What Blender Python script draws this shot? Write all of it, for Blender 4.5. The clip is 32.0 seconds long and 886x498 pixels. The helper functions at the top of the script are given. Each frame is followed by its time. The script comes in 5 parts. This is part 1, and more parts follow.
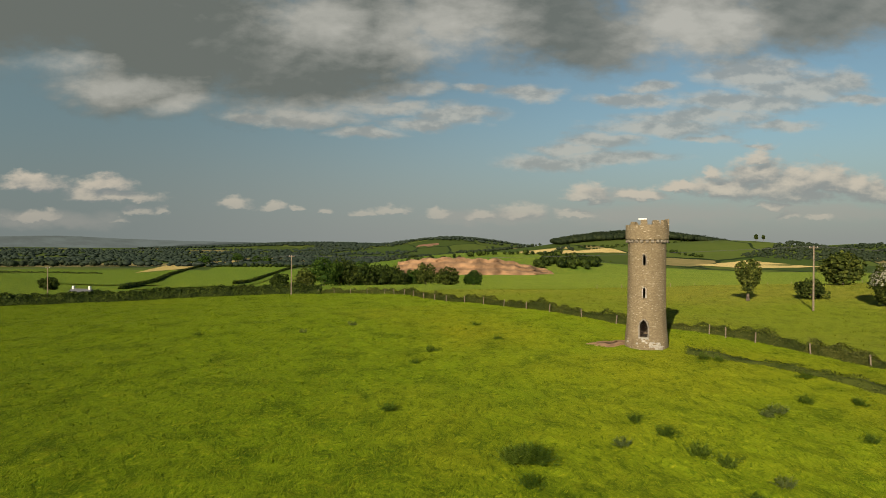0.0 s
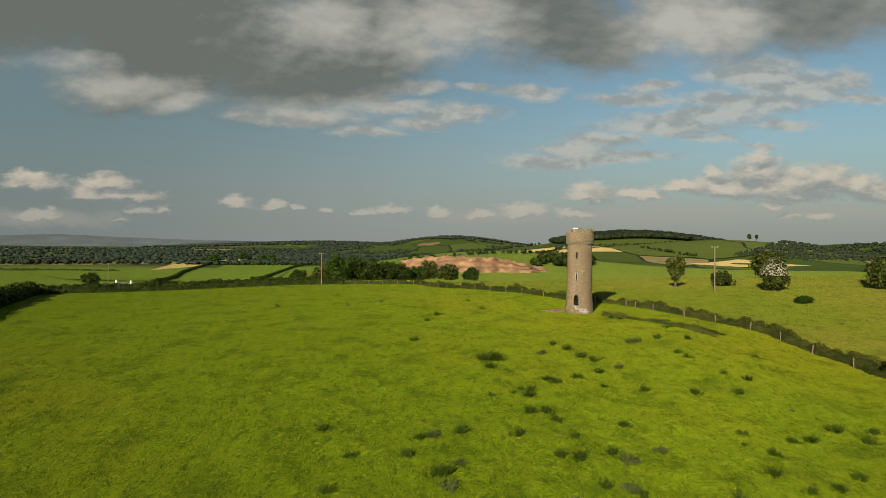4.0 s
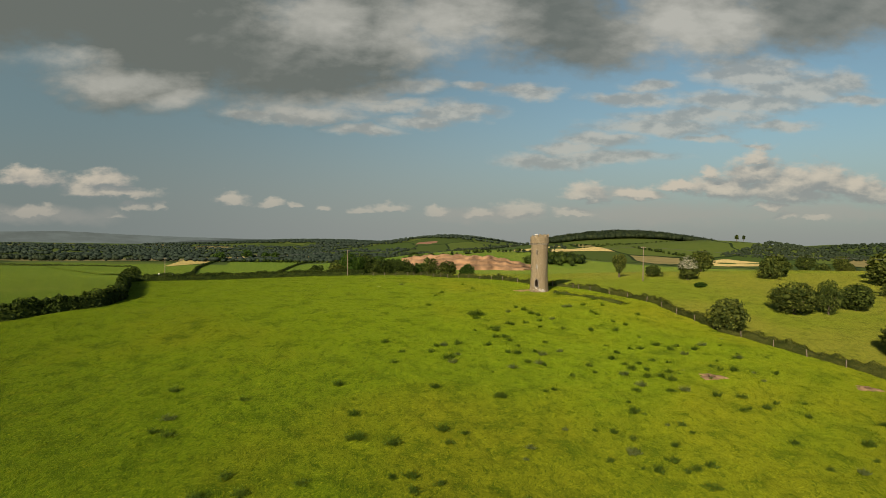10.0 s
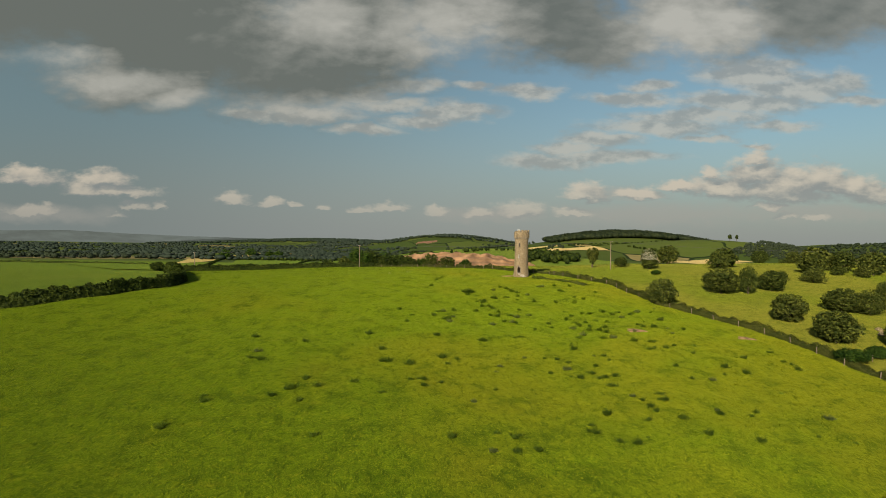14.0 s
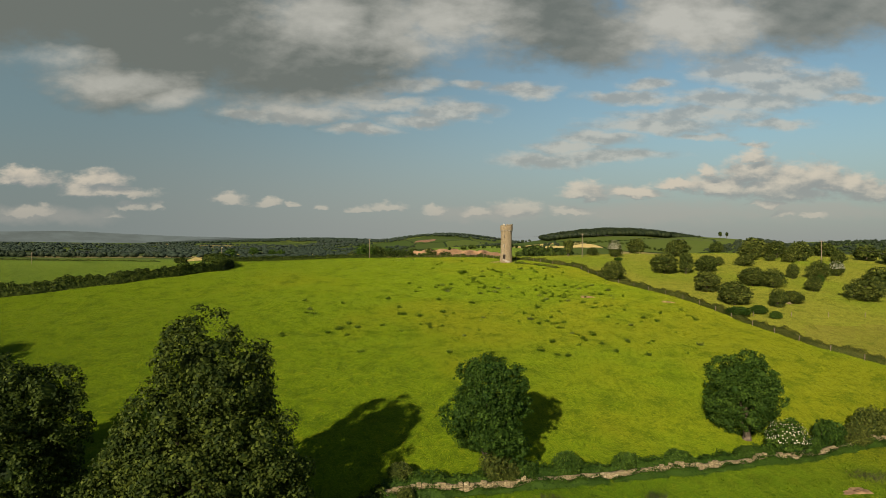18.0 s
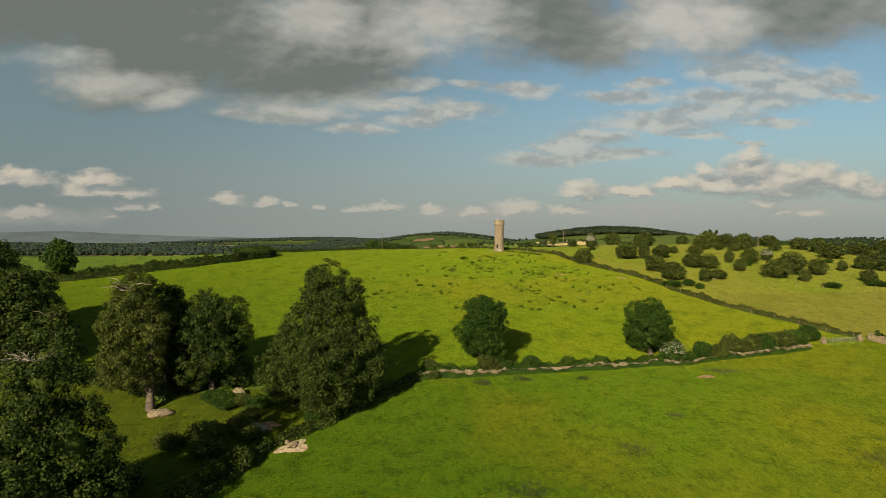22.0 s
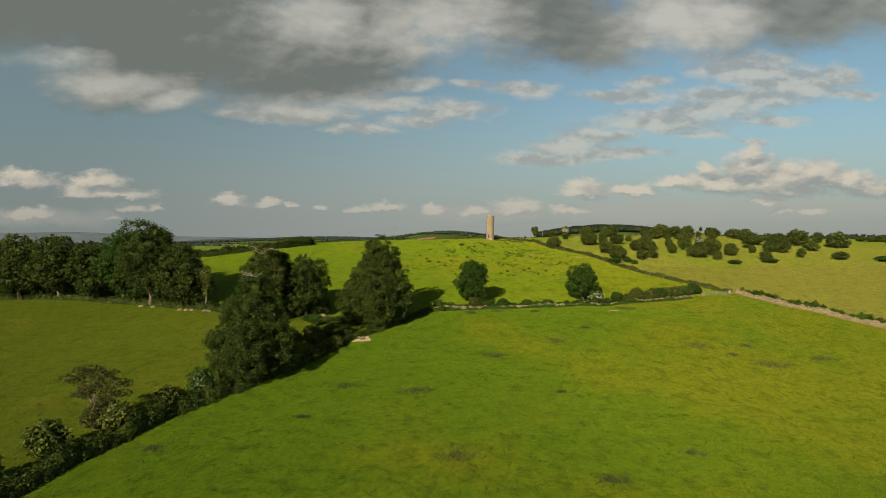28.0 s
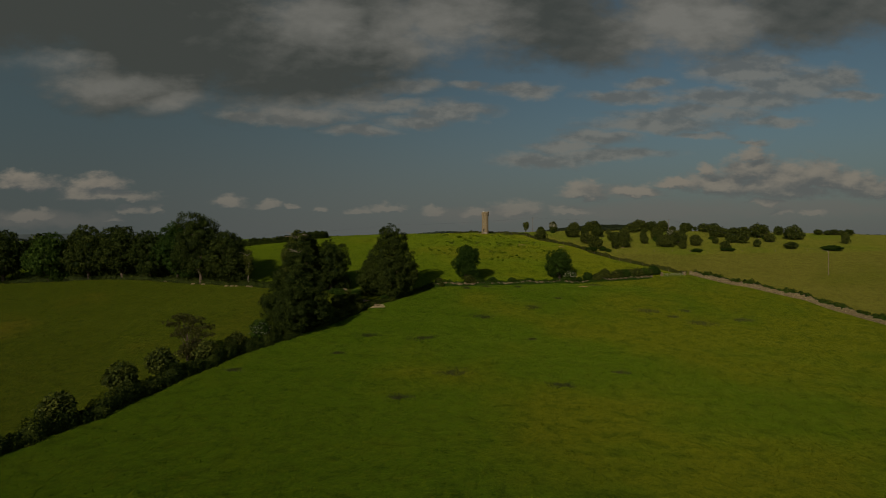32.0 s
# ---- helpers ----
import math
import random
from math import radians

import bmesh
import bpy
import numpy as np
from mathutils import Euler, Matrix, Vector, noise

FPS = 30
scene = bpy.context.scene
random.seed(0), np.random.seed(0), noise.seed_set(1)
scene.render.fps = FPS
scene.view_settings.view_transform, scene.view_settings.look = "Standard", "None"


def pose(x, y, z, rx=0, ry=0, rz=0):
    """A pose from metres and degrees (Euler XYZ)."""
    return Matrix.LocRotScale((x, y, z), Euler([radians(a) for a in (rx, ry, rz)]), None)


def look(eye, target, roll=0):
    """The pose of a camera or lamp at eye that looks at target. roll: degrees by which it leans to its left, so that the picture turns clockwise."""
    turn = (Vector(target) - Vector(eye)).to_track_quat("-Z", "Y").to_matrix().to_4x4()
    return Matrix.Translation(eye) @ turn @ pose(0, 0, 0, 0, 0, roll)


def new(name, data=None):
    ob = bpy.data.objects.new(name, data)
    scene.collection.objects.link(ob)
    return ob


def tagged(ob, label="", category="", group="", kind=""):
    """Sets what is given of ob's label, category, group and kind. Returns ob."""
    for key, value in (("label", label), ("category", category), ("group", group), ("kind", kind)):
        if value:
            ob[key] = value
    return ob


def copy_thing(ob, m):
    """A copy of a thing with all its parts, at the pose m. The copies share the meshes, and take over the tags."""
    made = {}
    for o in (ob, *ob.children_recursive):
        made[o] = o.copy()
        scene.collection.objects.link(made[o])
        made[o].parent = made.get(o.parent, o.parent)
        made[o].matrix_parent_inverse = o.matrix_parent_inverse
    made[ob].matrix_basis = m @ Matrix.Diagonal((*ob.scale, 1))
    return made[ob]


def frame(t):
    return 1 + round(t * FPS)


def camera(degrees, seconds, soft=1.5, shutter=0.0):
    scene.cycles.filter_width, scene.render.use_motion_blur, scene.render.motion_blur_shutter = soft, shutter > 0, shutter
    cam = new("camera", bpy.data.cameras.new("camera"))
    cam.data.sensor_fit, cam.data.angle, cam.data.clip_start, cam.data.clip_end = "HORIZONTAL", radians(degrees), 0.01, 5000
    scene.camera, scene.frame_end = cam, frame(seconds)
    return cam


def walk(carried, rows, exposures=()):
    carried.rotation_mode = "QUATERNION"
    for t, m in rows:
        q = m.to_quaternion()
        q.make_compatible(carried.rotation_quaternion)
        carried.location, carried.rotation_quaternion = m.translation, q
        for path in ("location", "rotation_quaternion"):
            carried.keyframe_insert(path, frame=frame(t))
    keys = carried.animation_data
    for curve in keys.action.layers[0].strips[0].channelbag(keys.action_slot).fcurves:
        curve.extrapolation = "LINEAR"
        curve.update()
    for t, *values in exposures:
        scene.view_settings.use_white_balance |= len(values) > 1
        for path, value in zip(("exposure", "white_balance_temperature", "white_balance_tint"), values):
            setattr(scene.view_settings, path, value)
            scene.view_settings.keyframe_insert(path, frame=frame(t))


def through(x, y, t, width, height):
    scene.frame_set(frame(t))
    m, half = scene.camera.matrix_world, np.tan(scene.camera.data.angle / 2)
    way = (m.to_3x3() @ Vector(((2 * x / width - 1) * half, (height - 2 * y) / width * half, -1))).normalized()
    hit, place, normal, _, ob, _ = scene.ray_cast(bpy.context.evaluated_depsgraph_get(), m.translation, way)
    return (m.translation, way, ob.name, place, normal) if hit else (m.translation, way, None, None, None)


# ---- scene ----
cam = camera(73.0, 32.0, soft=0.8)
PATH = [
    (0, (4.714, -1.072, 11.001), (4.709, 0.928, 11.007), 0.5),
    (6, (4.15, -54.503, 10.823), (4.143, -52.503, 10.824), 0.6),
    (9, (3.287, -78.7, 10.877), (3.287, -76.7, 10.876), 0.8),
    (13, (3.079, -113.312, 9.379), (3.082, -111.312, 9.377), 1.0),
    (17, (3.701, -152.782, 6.199), (3.705, -150.782, 6.195), 0.7),
    (19, (1.122, -177.734, 4.66), (1.136, -175.734, 4.655), 0.7),
    (21, (-0.172, -203.012, 2.793), (-0.156, -201.012, 2.787), 0.6),
    (23, (-0.768, -227.08, 0.766), (-0.752, -225.08, 0.759), 0.4),
    (25.5, (-1.215, -258.529, -1.148), (-1.206, -256.529, -1.157), 0.2),
    (28, (-1.812, -289.286, -4.186), (-1.8, -287.286, -4.193), 0.3),
    (32, (-1.63, -332.274, -9.968), (-1.62, -330.274, -9.97), 0.2),
]
walk(cam, [(t, look(eye, target, roll)) for t, eye, target, roll in PATH],
     exposures=[(0, 0.5), (16.0, 0.5), (19.0, 0.64), (28.0, 0.64), (29.0, 0.6), (30.0, 0.27), (31.0, -0.32), (32.0, -1.04)])

# ---- sky, sun ----
SUN_AZ = radians(203.5)      # clockwise from +y
SUN_EL = radians(23)
F0 = 1060.0                # one radian of view in sky units


def node(nt, kind, feature=""):
    n = nt.nodes.new(kind)
    if feature:
        n.feature = feature
    return n


def plug(nt, sock, value):
    if isinstance(value, bpy.types.NodeSocket):
        nt.links.new(value, sock)
    else:
        sock.default_value = value


def calc(nt, op, a, b=0.0, c=0.0, clamp=False):
    n = node(nt, "ShaderNodeMath")
    n.operation, n.use_clamp = op, clamp
    for s, v in zip(n.inputs, (a, b, c)):
        plug(nt, s, v)
    return n.outputs[0]


def vcalc(nt, op, a, b=(0, 0, 0)):
    n = node(nt, "ShaderNodeVectorMath")
    n.operation = op
    plug(nt, n.inputs[0], a)
    plug(nt, n.inputs[1], b)
    return n.outputs["Value"] if op in ("LENGTH", "DOT_PRODUCT", "DISTANCE") else n.outputs["Vector"]


def ramp(nt, x, lo, hi, a=0.0, b=1.0):
    n = node(nt, "ShaderNodeMapRange")
    n.interpolation_type = "SMOOTHSTEP"
    for s, v in zip(n.inputs, (x, lo, hi, a, b)):
        plug(nt, s, v)
    return n.outputs[0]


def blend(nt, fac, a, b, how="MIX"):
    n = node(nt, "ShaderNodeMix")
    n.data_type, n.blend_type = "RGBA", how
    plug(nt, n.inputs["Factor"], fac)
    for s, v in ((n.inputs[6], a), (n.inputs[7], b)):
        plug(nt, s, (*v, 1.0) if isinstance(v, tuple) and len(v) == 3 else v)
    return n.outputs[2]


def fbm(nt, vec, scale, detail=5.0, rough=0.55):
    n = node(nt, "ShaderNodeTexNoise")
    plug(nt, n.inputs["Vector"], vec)
    n.inputs["Scale"].default_value, n.inputs["Detail"].default_value = scale, detail
    n.inputs["Roughness"].default_value = rough
    return n


world = bpy.data.worlds.new("sky")
scene.world = world
world.use_nodes = True
wt = world.node_tree
wt.nodes.clear()
coord = node(wt, "ShaderNodeTexCoord").outputs["Generated"]
xyz = node(wt, "ShaderNodeSeparateXYZ")
wt.links.new(coord, xyz.inputs[0])
depth = calc(wt, "MAXIMUM", calc(wt, "ABSOLUTE", xyz.outputs[1]), 0.15)
su = calc(wt, "DIVIDE", xyz.outputs[0], depth)
sv = calc(wt, "DIVIDE", xyz.outputs[2], depth)
plane = node(wt, "ShaderNodeCombineXYZ")
wt.links.new(su, plane.inputs[0])
wt.links.new(sv, plane.inputs[1])
plane = plane.outputs[0]
stretched = vcalc(wt, "MULTIPLY", plane, (1.0, 1.9, 1.0))
HALF = (0.5, 0.5, 0.5)


def drift(spot, scale, much, detail=4.0):
    """The spot pushed about by a noise, so that outlines billow."""
    push = vcalc(wt, "SUBTRACT", fbm(wt, stretched, scale, detail, 0.55).outputs["Color"], HALF)
    return vcalc(wt, "ADD", spot, vcalc(wt, "MULTIPLY", push, much))


soft = drift(plane, 5.0, (0.10, 0.055, 0.0))                                         # for the broad layer
wispy = drift(drift(plane, 8.0, (0.060, 0.030, 0.0)), 34.0, (0.030, 0.016, 0.0), 6.0)    # for the streaks
billow = drift(drift(plane, 16.0, (0.036, 0.026, 0.0)), 52.0, (0.018, 0.016, 0.0), 5.0)  # for the heaps
puff = fbm(wt, stretched, 15.0, 7.0, 0.56).outputs["Fac"]
puff_lit = fbm(wt, vcalc(wt, "ADD", stretched, (-0.010, 0.024, 0.0)), 15.0, 7.0, 0.56).outputs["Fac"]
fine = fbm(wt, stretched, 42.0, 6.0, 0.6).outputs["Fac"]
broad = fbm(wt, stretched, 4.0, 5.0, 0.5).outputs["Fac"]
streaky = fbm(wt, vcalc(wt, "MULTIPLY", plane, (1.0, 4.5, 1.0)), 11.0, 6.0, 0.6).outputs["Fac"]


def bank(clouds, spot, flat=1.0):
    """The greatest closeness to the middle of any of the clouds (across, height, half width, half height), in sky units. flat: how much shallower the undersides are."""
    best = None
    for cx, cy, rx, ry in clouds:
        off = vcalc(wt, "MULTIPLY", vcalc(wt, "SUBTRACT", spot, ((cx - 784) / F0, (438 - cy) / F0, 0)), (F0 / rx, F0 / ry, 0))
        if flat != 1.0:
            off = vcalc(wt, "MAXIMUM", off, vcalc(wt, "MULTIPLY", off, (-1.0, -flat, 0)))
        far = vcalc(wt, "LENGTH", off)
        best = far if best is None else calc(wt, "MINIMUM", best, far)
    return calc(wt, "SUBTRACT", 1.0, best)


def ragged(base, much, noise_):
    return calc(wt, "ADD", base, calc(wt, "MULTIPLY", calc(wt, "SUBTRACT", noise_, 0.5), much))


sky = node(wt, "ShaderNodeTexSky")
sky.sky_type, sky.sun_disc, sky.sun_elevation, sky.sun_rotation = "NISHITA", False, SUN_EL, SUN_AZ
sky.air_density, sky.dust_density, sky.ozone_density = 1.0, 2.0, 1.5
tone = blend(wt, 1.0, sky.outputs[0], (0.064, 0.070, 0.062), "MULTIPLY")
# thin veil, thicker towards the west and the horizon
tone = blend(wt, ramp(wt, su, 0.55, -0.65, 0.05, 0.80), tone, (0.103, 0.146, 0.154))
tone = blend(wt, ramp(wt, sv, 0.26, 0.0, 0.0, 0.85), tone, blend(wt, ramp(wt, su, -0.75, 0.05), (0.140, 0.158, 0.150), (0.202, 0.214, 0.204)))
# high streaks
high = bank([(1330, 118, 110, 36), (1410, 145, 130, 36), (1310, 172, 150, 26), (1230, 196, 170, 18), (1170, 216, 150, 20), (1380, 213, 80, 12), (1060, 240, 90, 16), (960, 279, 100, 18), (1080, 269, 140, 13),
             (1110, 165, 95, 13), (1150, 143, 62, 13), (930, 156, 76, 18), (1495, 132, 50, 24), (1510, 166, 60, 12), (1010, 255, 80, 14), (800, 197, 90, 20), (720, 152, 70, 16), (650, 165, 60, 16),
             (640, 228, 70, 12), (540, 206, 110, 15), (440, 207, 70, 12), (700, 186, 80, 14), (740, 212, 80, 13), (830, 150, 40, 10), (1250, 236, 60, 8), (1340, 247, 40, 6)], wispy)
cover = ramp(wt, ragged(ragged(high, 1.0, streaky), 0.35, fine), -0.20, 0.62, 0.0, 0.78)
shine = ramp(wt, calc(wt, "SUBTRACT", puff, puff_lit), -0.12, 0.12)
tone = blend(wt, cover, tone, blend(wt, shine, (0.218, 0.224, 0.208), (0.345, 0.335, 0.292)))
# hazy band of far cloud low over the east
low = bank([(1180, 372, 330, 26), (860, 378, 150, 18), (1450, 362, 240, 22), (80, 388, 190, 22), (1120, 338, 90, 16), (1200, 322, 60, 14)], wispy)
tone = blend(wt, ramp(wt, ragged(low, 0.9, puff), 0.0, 0.8, 0.0, 0.45), tone, (0.262, 0.246, 0.216))
# far heaps over the horizon
HEAPS = [(1335, 304, 66, 44), (1336, 272, 28, 26), (1425, 316, 80, 46), (1470, 320, 70, 42), (1285, 326, 95, 36), (1385, 334, 140, 36), (1512, 322, 58, 36), (1552, 336, 60, 30), (1258, 302, 26, 20),
         (1040, 342, 54, 26), (1130, 340, 54, 16), (1195, 326, 48, 18), (920, 372, 54, 24), (850, 376, 34, 14), (1358, 354, 40, 14), (1392, 372, 24, 9), (1450, 376, 24, 10), (1010, 376, 50, 12),
         (180, 330, 58, 26), (195, 350, 96, 18), (150, 346, 50, 20), (50, 330, 66, 24), (240, 374, 28, 14), (284, 374, 17, 14), (410, 360, 34, 20), (480, 364, 32, 14), (522, 367, 12, 8), (572, 370, 15, 9),
         (645, 376, 22, 12), (690, 370, 42, 14), (770, 376, 26, 14), (58, 384, 60, 12), (215, 392, 24, 9)]
heaps = bank(HEAPS, billow, 2.4)
heaps_lit = bank(HEAPS, vcalc(wt, "ADD", billow, (-0.008, 0.015, 0.0)), 2.4)
cover = ramp(wt, ragged(ragged(heaps, 1.1, puff), 0.9, fine), -0.16, 0.52, 0.0, 0.90)
shine = calc(wt, "ADD", calc(wt, "MULTIPLY", calc(wt, "SUBTRACT", heaps, heaps_lit), 1.3), calc(wt, "MULTIPLY", calc(wt, "SUBTRACT", puff, puff_lit), 3.0))
lit = blend(wt, ramp(wt, shine, -0.45, 1.0), (0.188, 0.194, 0.186), (0.425, 0.374, 0.298))
fade = ramp(wt, sv, 0.03, 0.12, 0.30, 0.95)
tone = blend(wt, calc(wt, "MULTIPLY", cover, fade), tone, lit)
# near grey layer with paler gaps
grey = bank([(60, 0, 430, 118), (330, 60, 330, 128), (520, 105, 250, 108), (620, 55, 190, 120), (250, 150, 170, 50), (800, 5, 150, 90), (960, 25, 190, 85), (1060, 60, 150, 62), (1230, 20, 170, 80),
             (1430, 10, 210, 74), (1560, 0, 120, 60), (700, -330, 1300, 330)], soft)
cover = ramp(wt, ragged(ragged(grey, 0.75, puff), 0.35, fine), -0.25, 0.50, 0.0, 0.93)
pale = bank([(565, 30, 90, 52), (770, 45, 120, 62), (1200, 38, 80, 58), (1260, 25, 70, 46), (560, 195, 160, 22), (200, 150, 130, 26), (310, 176, 60, 20), (90, 118, 110, 20), (640, 205, 70, 16)], soft)
shine = ramp(wt, ragged(pale, 1.2, puff), -0.75, 1.0, 0.0, 0.85)
shine = calc(wt, "ADD", shine, calc(wt, "MULTIPLY", calc(wt, "SUBTRACT", broad, 0.47), 0.8))
shine = calc(wt, "ADD", shine, calc(wt, "MULTIPLY", calc(wt, "SUBTRACT", puff, puff_lit), 0.5))
shine = calc(wt, "ADD", shine, calc(wt, "ADD", 0.02, calc(wt, "MULTIPLY", su, 0.26)), clamp=True)
tone = blend(wt, cover, tone, blend(wt, shine, (0.101, 0.109, 0.095), (0.335, 0.326, 0.288)))
back = node(wt, "ShaderNodeBackground")
wt.links.new(tone, back.inputs[0])
back.inputs[1].default_value = 1.0
wt.links.new(back.outputs[0], node(wt, "ShaderNodeOutputWorld").inputs[0])

sun = new("sun", bpy.data.lights.new("sun", "SUN"))
sun.data.energy, sun.data.angle, sun.data.color = 4.6, radians(0.6), (1.0, 0.86, 0.66)
to_sun = Vector((math.sin(SUN_AZ) * math.cos(SUN_EL), math.cos(SUN_AZ) * math.cos(SUN_EL), math.sin(SUN_EL)))
sun.matrix_world = look((0, 0, 300), Vector((0, 0, 300)) - to_sun)

# ---- materials ----
def material(name, rough=0.9):
    m = bpy.data.materials.new(name)
    m.use_nodes = True
    nt = m.node_tree
    b = nt.nodes["Principled BSDF"]
    b.inputs["Roughness"].default_value = rough
    b.inputs["Specular IOR Level"].default_value = 0.25
    return m, nt, b


def where(nt, scale=(1, 1, 1)):
    return vcalc(nt, "MULTIPLY", node(nt, "ShaderNodeNewGeometry").outputs["Position"], scale)


def bumped(nt, b, height, strength, distance):
    n = node(nt, "ShaderNodeBump")
    n.inputs["Strength"].default_value, n.inputs["Distance"].default_value = strength, distance
    nt.links.new(height, n.inputs["Height"])
    nt.links.new(n.outputs[0], b.inputs["Normal"])


def grass(name, dark, mid, dry, dry_share=0.5, mottle=0.09, darken=0.0):
    """Grazed turf: tufts under a metre, patches of some metres, dry sweeps of tens of metres."""
    m, nt, b = material(name, 1.0)
    b.inputs["Specular IOR Level"].default_value = 0.05
    b.inputs["Diffuse Roughness"].default_value = 1.0
    b.inputs["Sheen Weight"].default_value, b.inputs["Sheen Roughness"].default_value = 0.12, 0.17   # standing blades catch the light
    b.inputs["Sheen Tint"].default_value = (0.80, 0.88, 0.04, 1.0)
    pos = where(nt, (1, 1, 0))
    bent = vcalc(nt, "ADD", pos, vcalc(nt, "MULTIPLY", fbm(nt, pos, 0.3, 3).outputs["Color"], (3.0, 3.0, 0)))
    lain = vcalc(nt, "MULTIPLY", bent, (1.25, 0.62, 1))          # blades lie down the slope
    tuft = fbm(nt, lain, 0.95, 6, 0.72).outputs["Fac"]
    blade = fbm(nt, lain, 4.2, 5, 0.7).outputs["Fac"]
    patch = fbm(nt, bent, mottle * 2.2, 5, 0.65).outputs["Fac"]
    sweep = fbm(nt, pos, 0.018, 4, 0.55).outputs["Fac"]
    across = node(nt, "ShaderNodeSeparateXYZ")
    nt.links.new(pos, across.inputs[0])
    sweep = calc(nt, "ADD", sweep, ramp(nt, across.outputs[0], -110.0, 110.0, -0.11, 0.11))   # yellower to the east
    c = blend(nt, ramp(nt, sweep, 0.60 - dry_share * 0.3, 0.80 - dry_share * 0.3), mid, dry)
    c = blend(nt, ramp(nt, patch, 0.46, 0.68, 0.0, 0.68), c, dark)
    if darken:          # darker down the slope to the south
        c = blend(nt, ramp(nt, across.outputs[1], 25.0, -45.0, 0.0, darken), c, dark)
        # dimming like cloud shade, put into the colour towards the west
        c = blend(nt, ramp(nt, across.outputs[0], 10.0, -70.0, 0.0, darken * 0.7), c, dark)
    c = blend(nt, ramp(nt, fbm(nt, bent, 0.42, 5, 0.7).outputs["Fac"], 0.52, 0.72, 0.0, 0.5), c, dry)
    c = blend(nt, ramp(nt, tuft, 0.47, 0.68, 0.0, 0.75), c, dark)
    c = blend(nt, ramp(nt, blade, 0.50, 0.66, 0.0, 0.75), c, dark)
    c = blend(nt, ramp(nt, blade, 0.46, 0.32, 0.0, 0.8), c, tuple(v * 1.35 for v in dry))
    nt.links.new(c, b.inputs["Base Color"])
    bumped(nt, b, calc(nt, "ADD", calc(nt, "SUBTRACT", 1.0, tuft), calc(nt, "MULTIPLY", calc(nt, "SUBTRACT", 1.0, blade), 0.6)), 1.0, 0.42)
    return m


def leaf(name, dark, light, through=0.3):
    m, nt, b = material(name, 0.65)
    b.inputs["Specular IOR Level"].default_value = 0.12
    geo = node(nt, "ShaderNodeNewGeometry")
    c = blend(nt, calc(nt, "POWER", geo.outputs["Random Per Island"], 1.4), dark, light)
    c = blend(nt, ramp(nt, fbm(nt, geo.outputs["Position"], 0.5, 3).outputs["Fac"], 0.4, 0.65, 0.0, 0.6), c, dark)
    rnd = node(nt, "ShaderNodeObjectInfo").outputs["Random"]
    c = blend(nt, 1.0, c, blend(nt, rnd, (0.8, 0.85, 0.8), (1.2, 1.12, 1.1)), "MULTIPLY")
    nt.links.new(c, b.inputs["Base Color"])
    thin = node(nt, "ShaderNodeBsdfTranslucent")
    nt.links.new(blend(nt, 1.0, c, (1.3, 1.35, 0.6), "MULTIPLY"), thin.inputs[0])
    mix = node(nt, "ShaderNodeMixShader")
    mix.inputs[0].default_value = through
    nt.links.new(b.outputs[0], mix.inputs[1])
    nt.links.new(thin.outputs[0], mix.inputs[2])
    nt.links.new(mix.outputs[0], nt.nodes["Material Output"].inputs[0])
    return m


def rough_stone(name, a, b_col, c_col, scale, joint=0.0):
    """Rubble: stones of three tones, with dark joints."""
    m, nt, b = material(name, 0.92)
    pos = where(nt, (scale, scale, scale * 2.2))
    cell = node(nt, "ShaderNodeTexVoronoi")
    edge = node(nt, "ShaderNodeTexVoronoi", feature="DISTANCE_TO_EDGE")
    for n in (cell, edge):
        nt.links.new(pos, n.inputs["Vector"])
        n.inputs["Scale"].default_value = 1.0
    tone_ = node(nt, "ShaderNodeSeparateXYZ")
    nt.links.new(cell.outputs["Color"], tone_.inputs[0])
    c = blend(nt, tone_.outputs[0], a, b_col)
    c = blend(nt, ramp(nt, tone_.outputs[1], 0.92, 0.99), c, c_col)
    grain = fbm(nt, where(nt), 6.0, 6, 0.7).outputs["Fac"]
    stain = fbm(nt, where(nt, (0.9, 0.9, 0.45)), 0.8, 4).outputs["Fac"]
    c = blend(nt, ramp(nt, grain, 0.35, 0.7, 0.0, 0.5), c, b_col)
    c = blend(nt, ramp(nt, stain, 0.5, 0.7, 0.0, 0.5), c, a)
    gap = ramp(nt, edge.outputs["Distance"], 0.0, 0.09)
    c = blend(nt, calc(nt, "MULTIPLY", calc(nt, "SUBTRACT", 1.0, gap), joint), c, tuple(v * 0.35 for v in a))
    nt.links.new(c, b.inputs["Base Color"])
    bumped(nt, b, calc(nt, "ADD", gap, calc(nt, "MULTIPLY", grain, 0.6)), 0.9, 0.08)
    return m


def plain(name, col, rough=0.8, metal=0.0, vary=0.25, scale=3.0):
    m, nt, b = material(name, rough)
    b.inputs["Metallic"].default_value = metal
    n = fbm(nt, where(nt), scale, 5).outputs["Fac"]
    nt.links.new(blend(nt, ramp(nt, n, 0.3, 0.7), tuple(v * (1 - vary) for v in col), tuple(v * (1 + vary) for v in col)), b.inputs["Base Color"])
    bumped(nt, b, n, 0.3, 0.02)
    return m


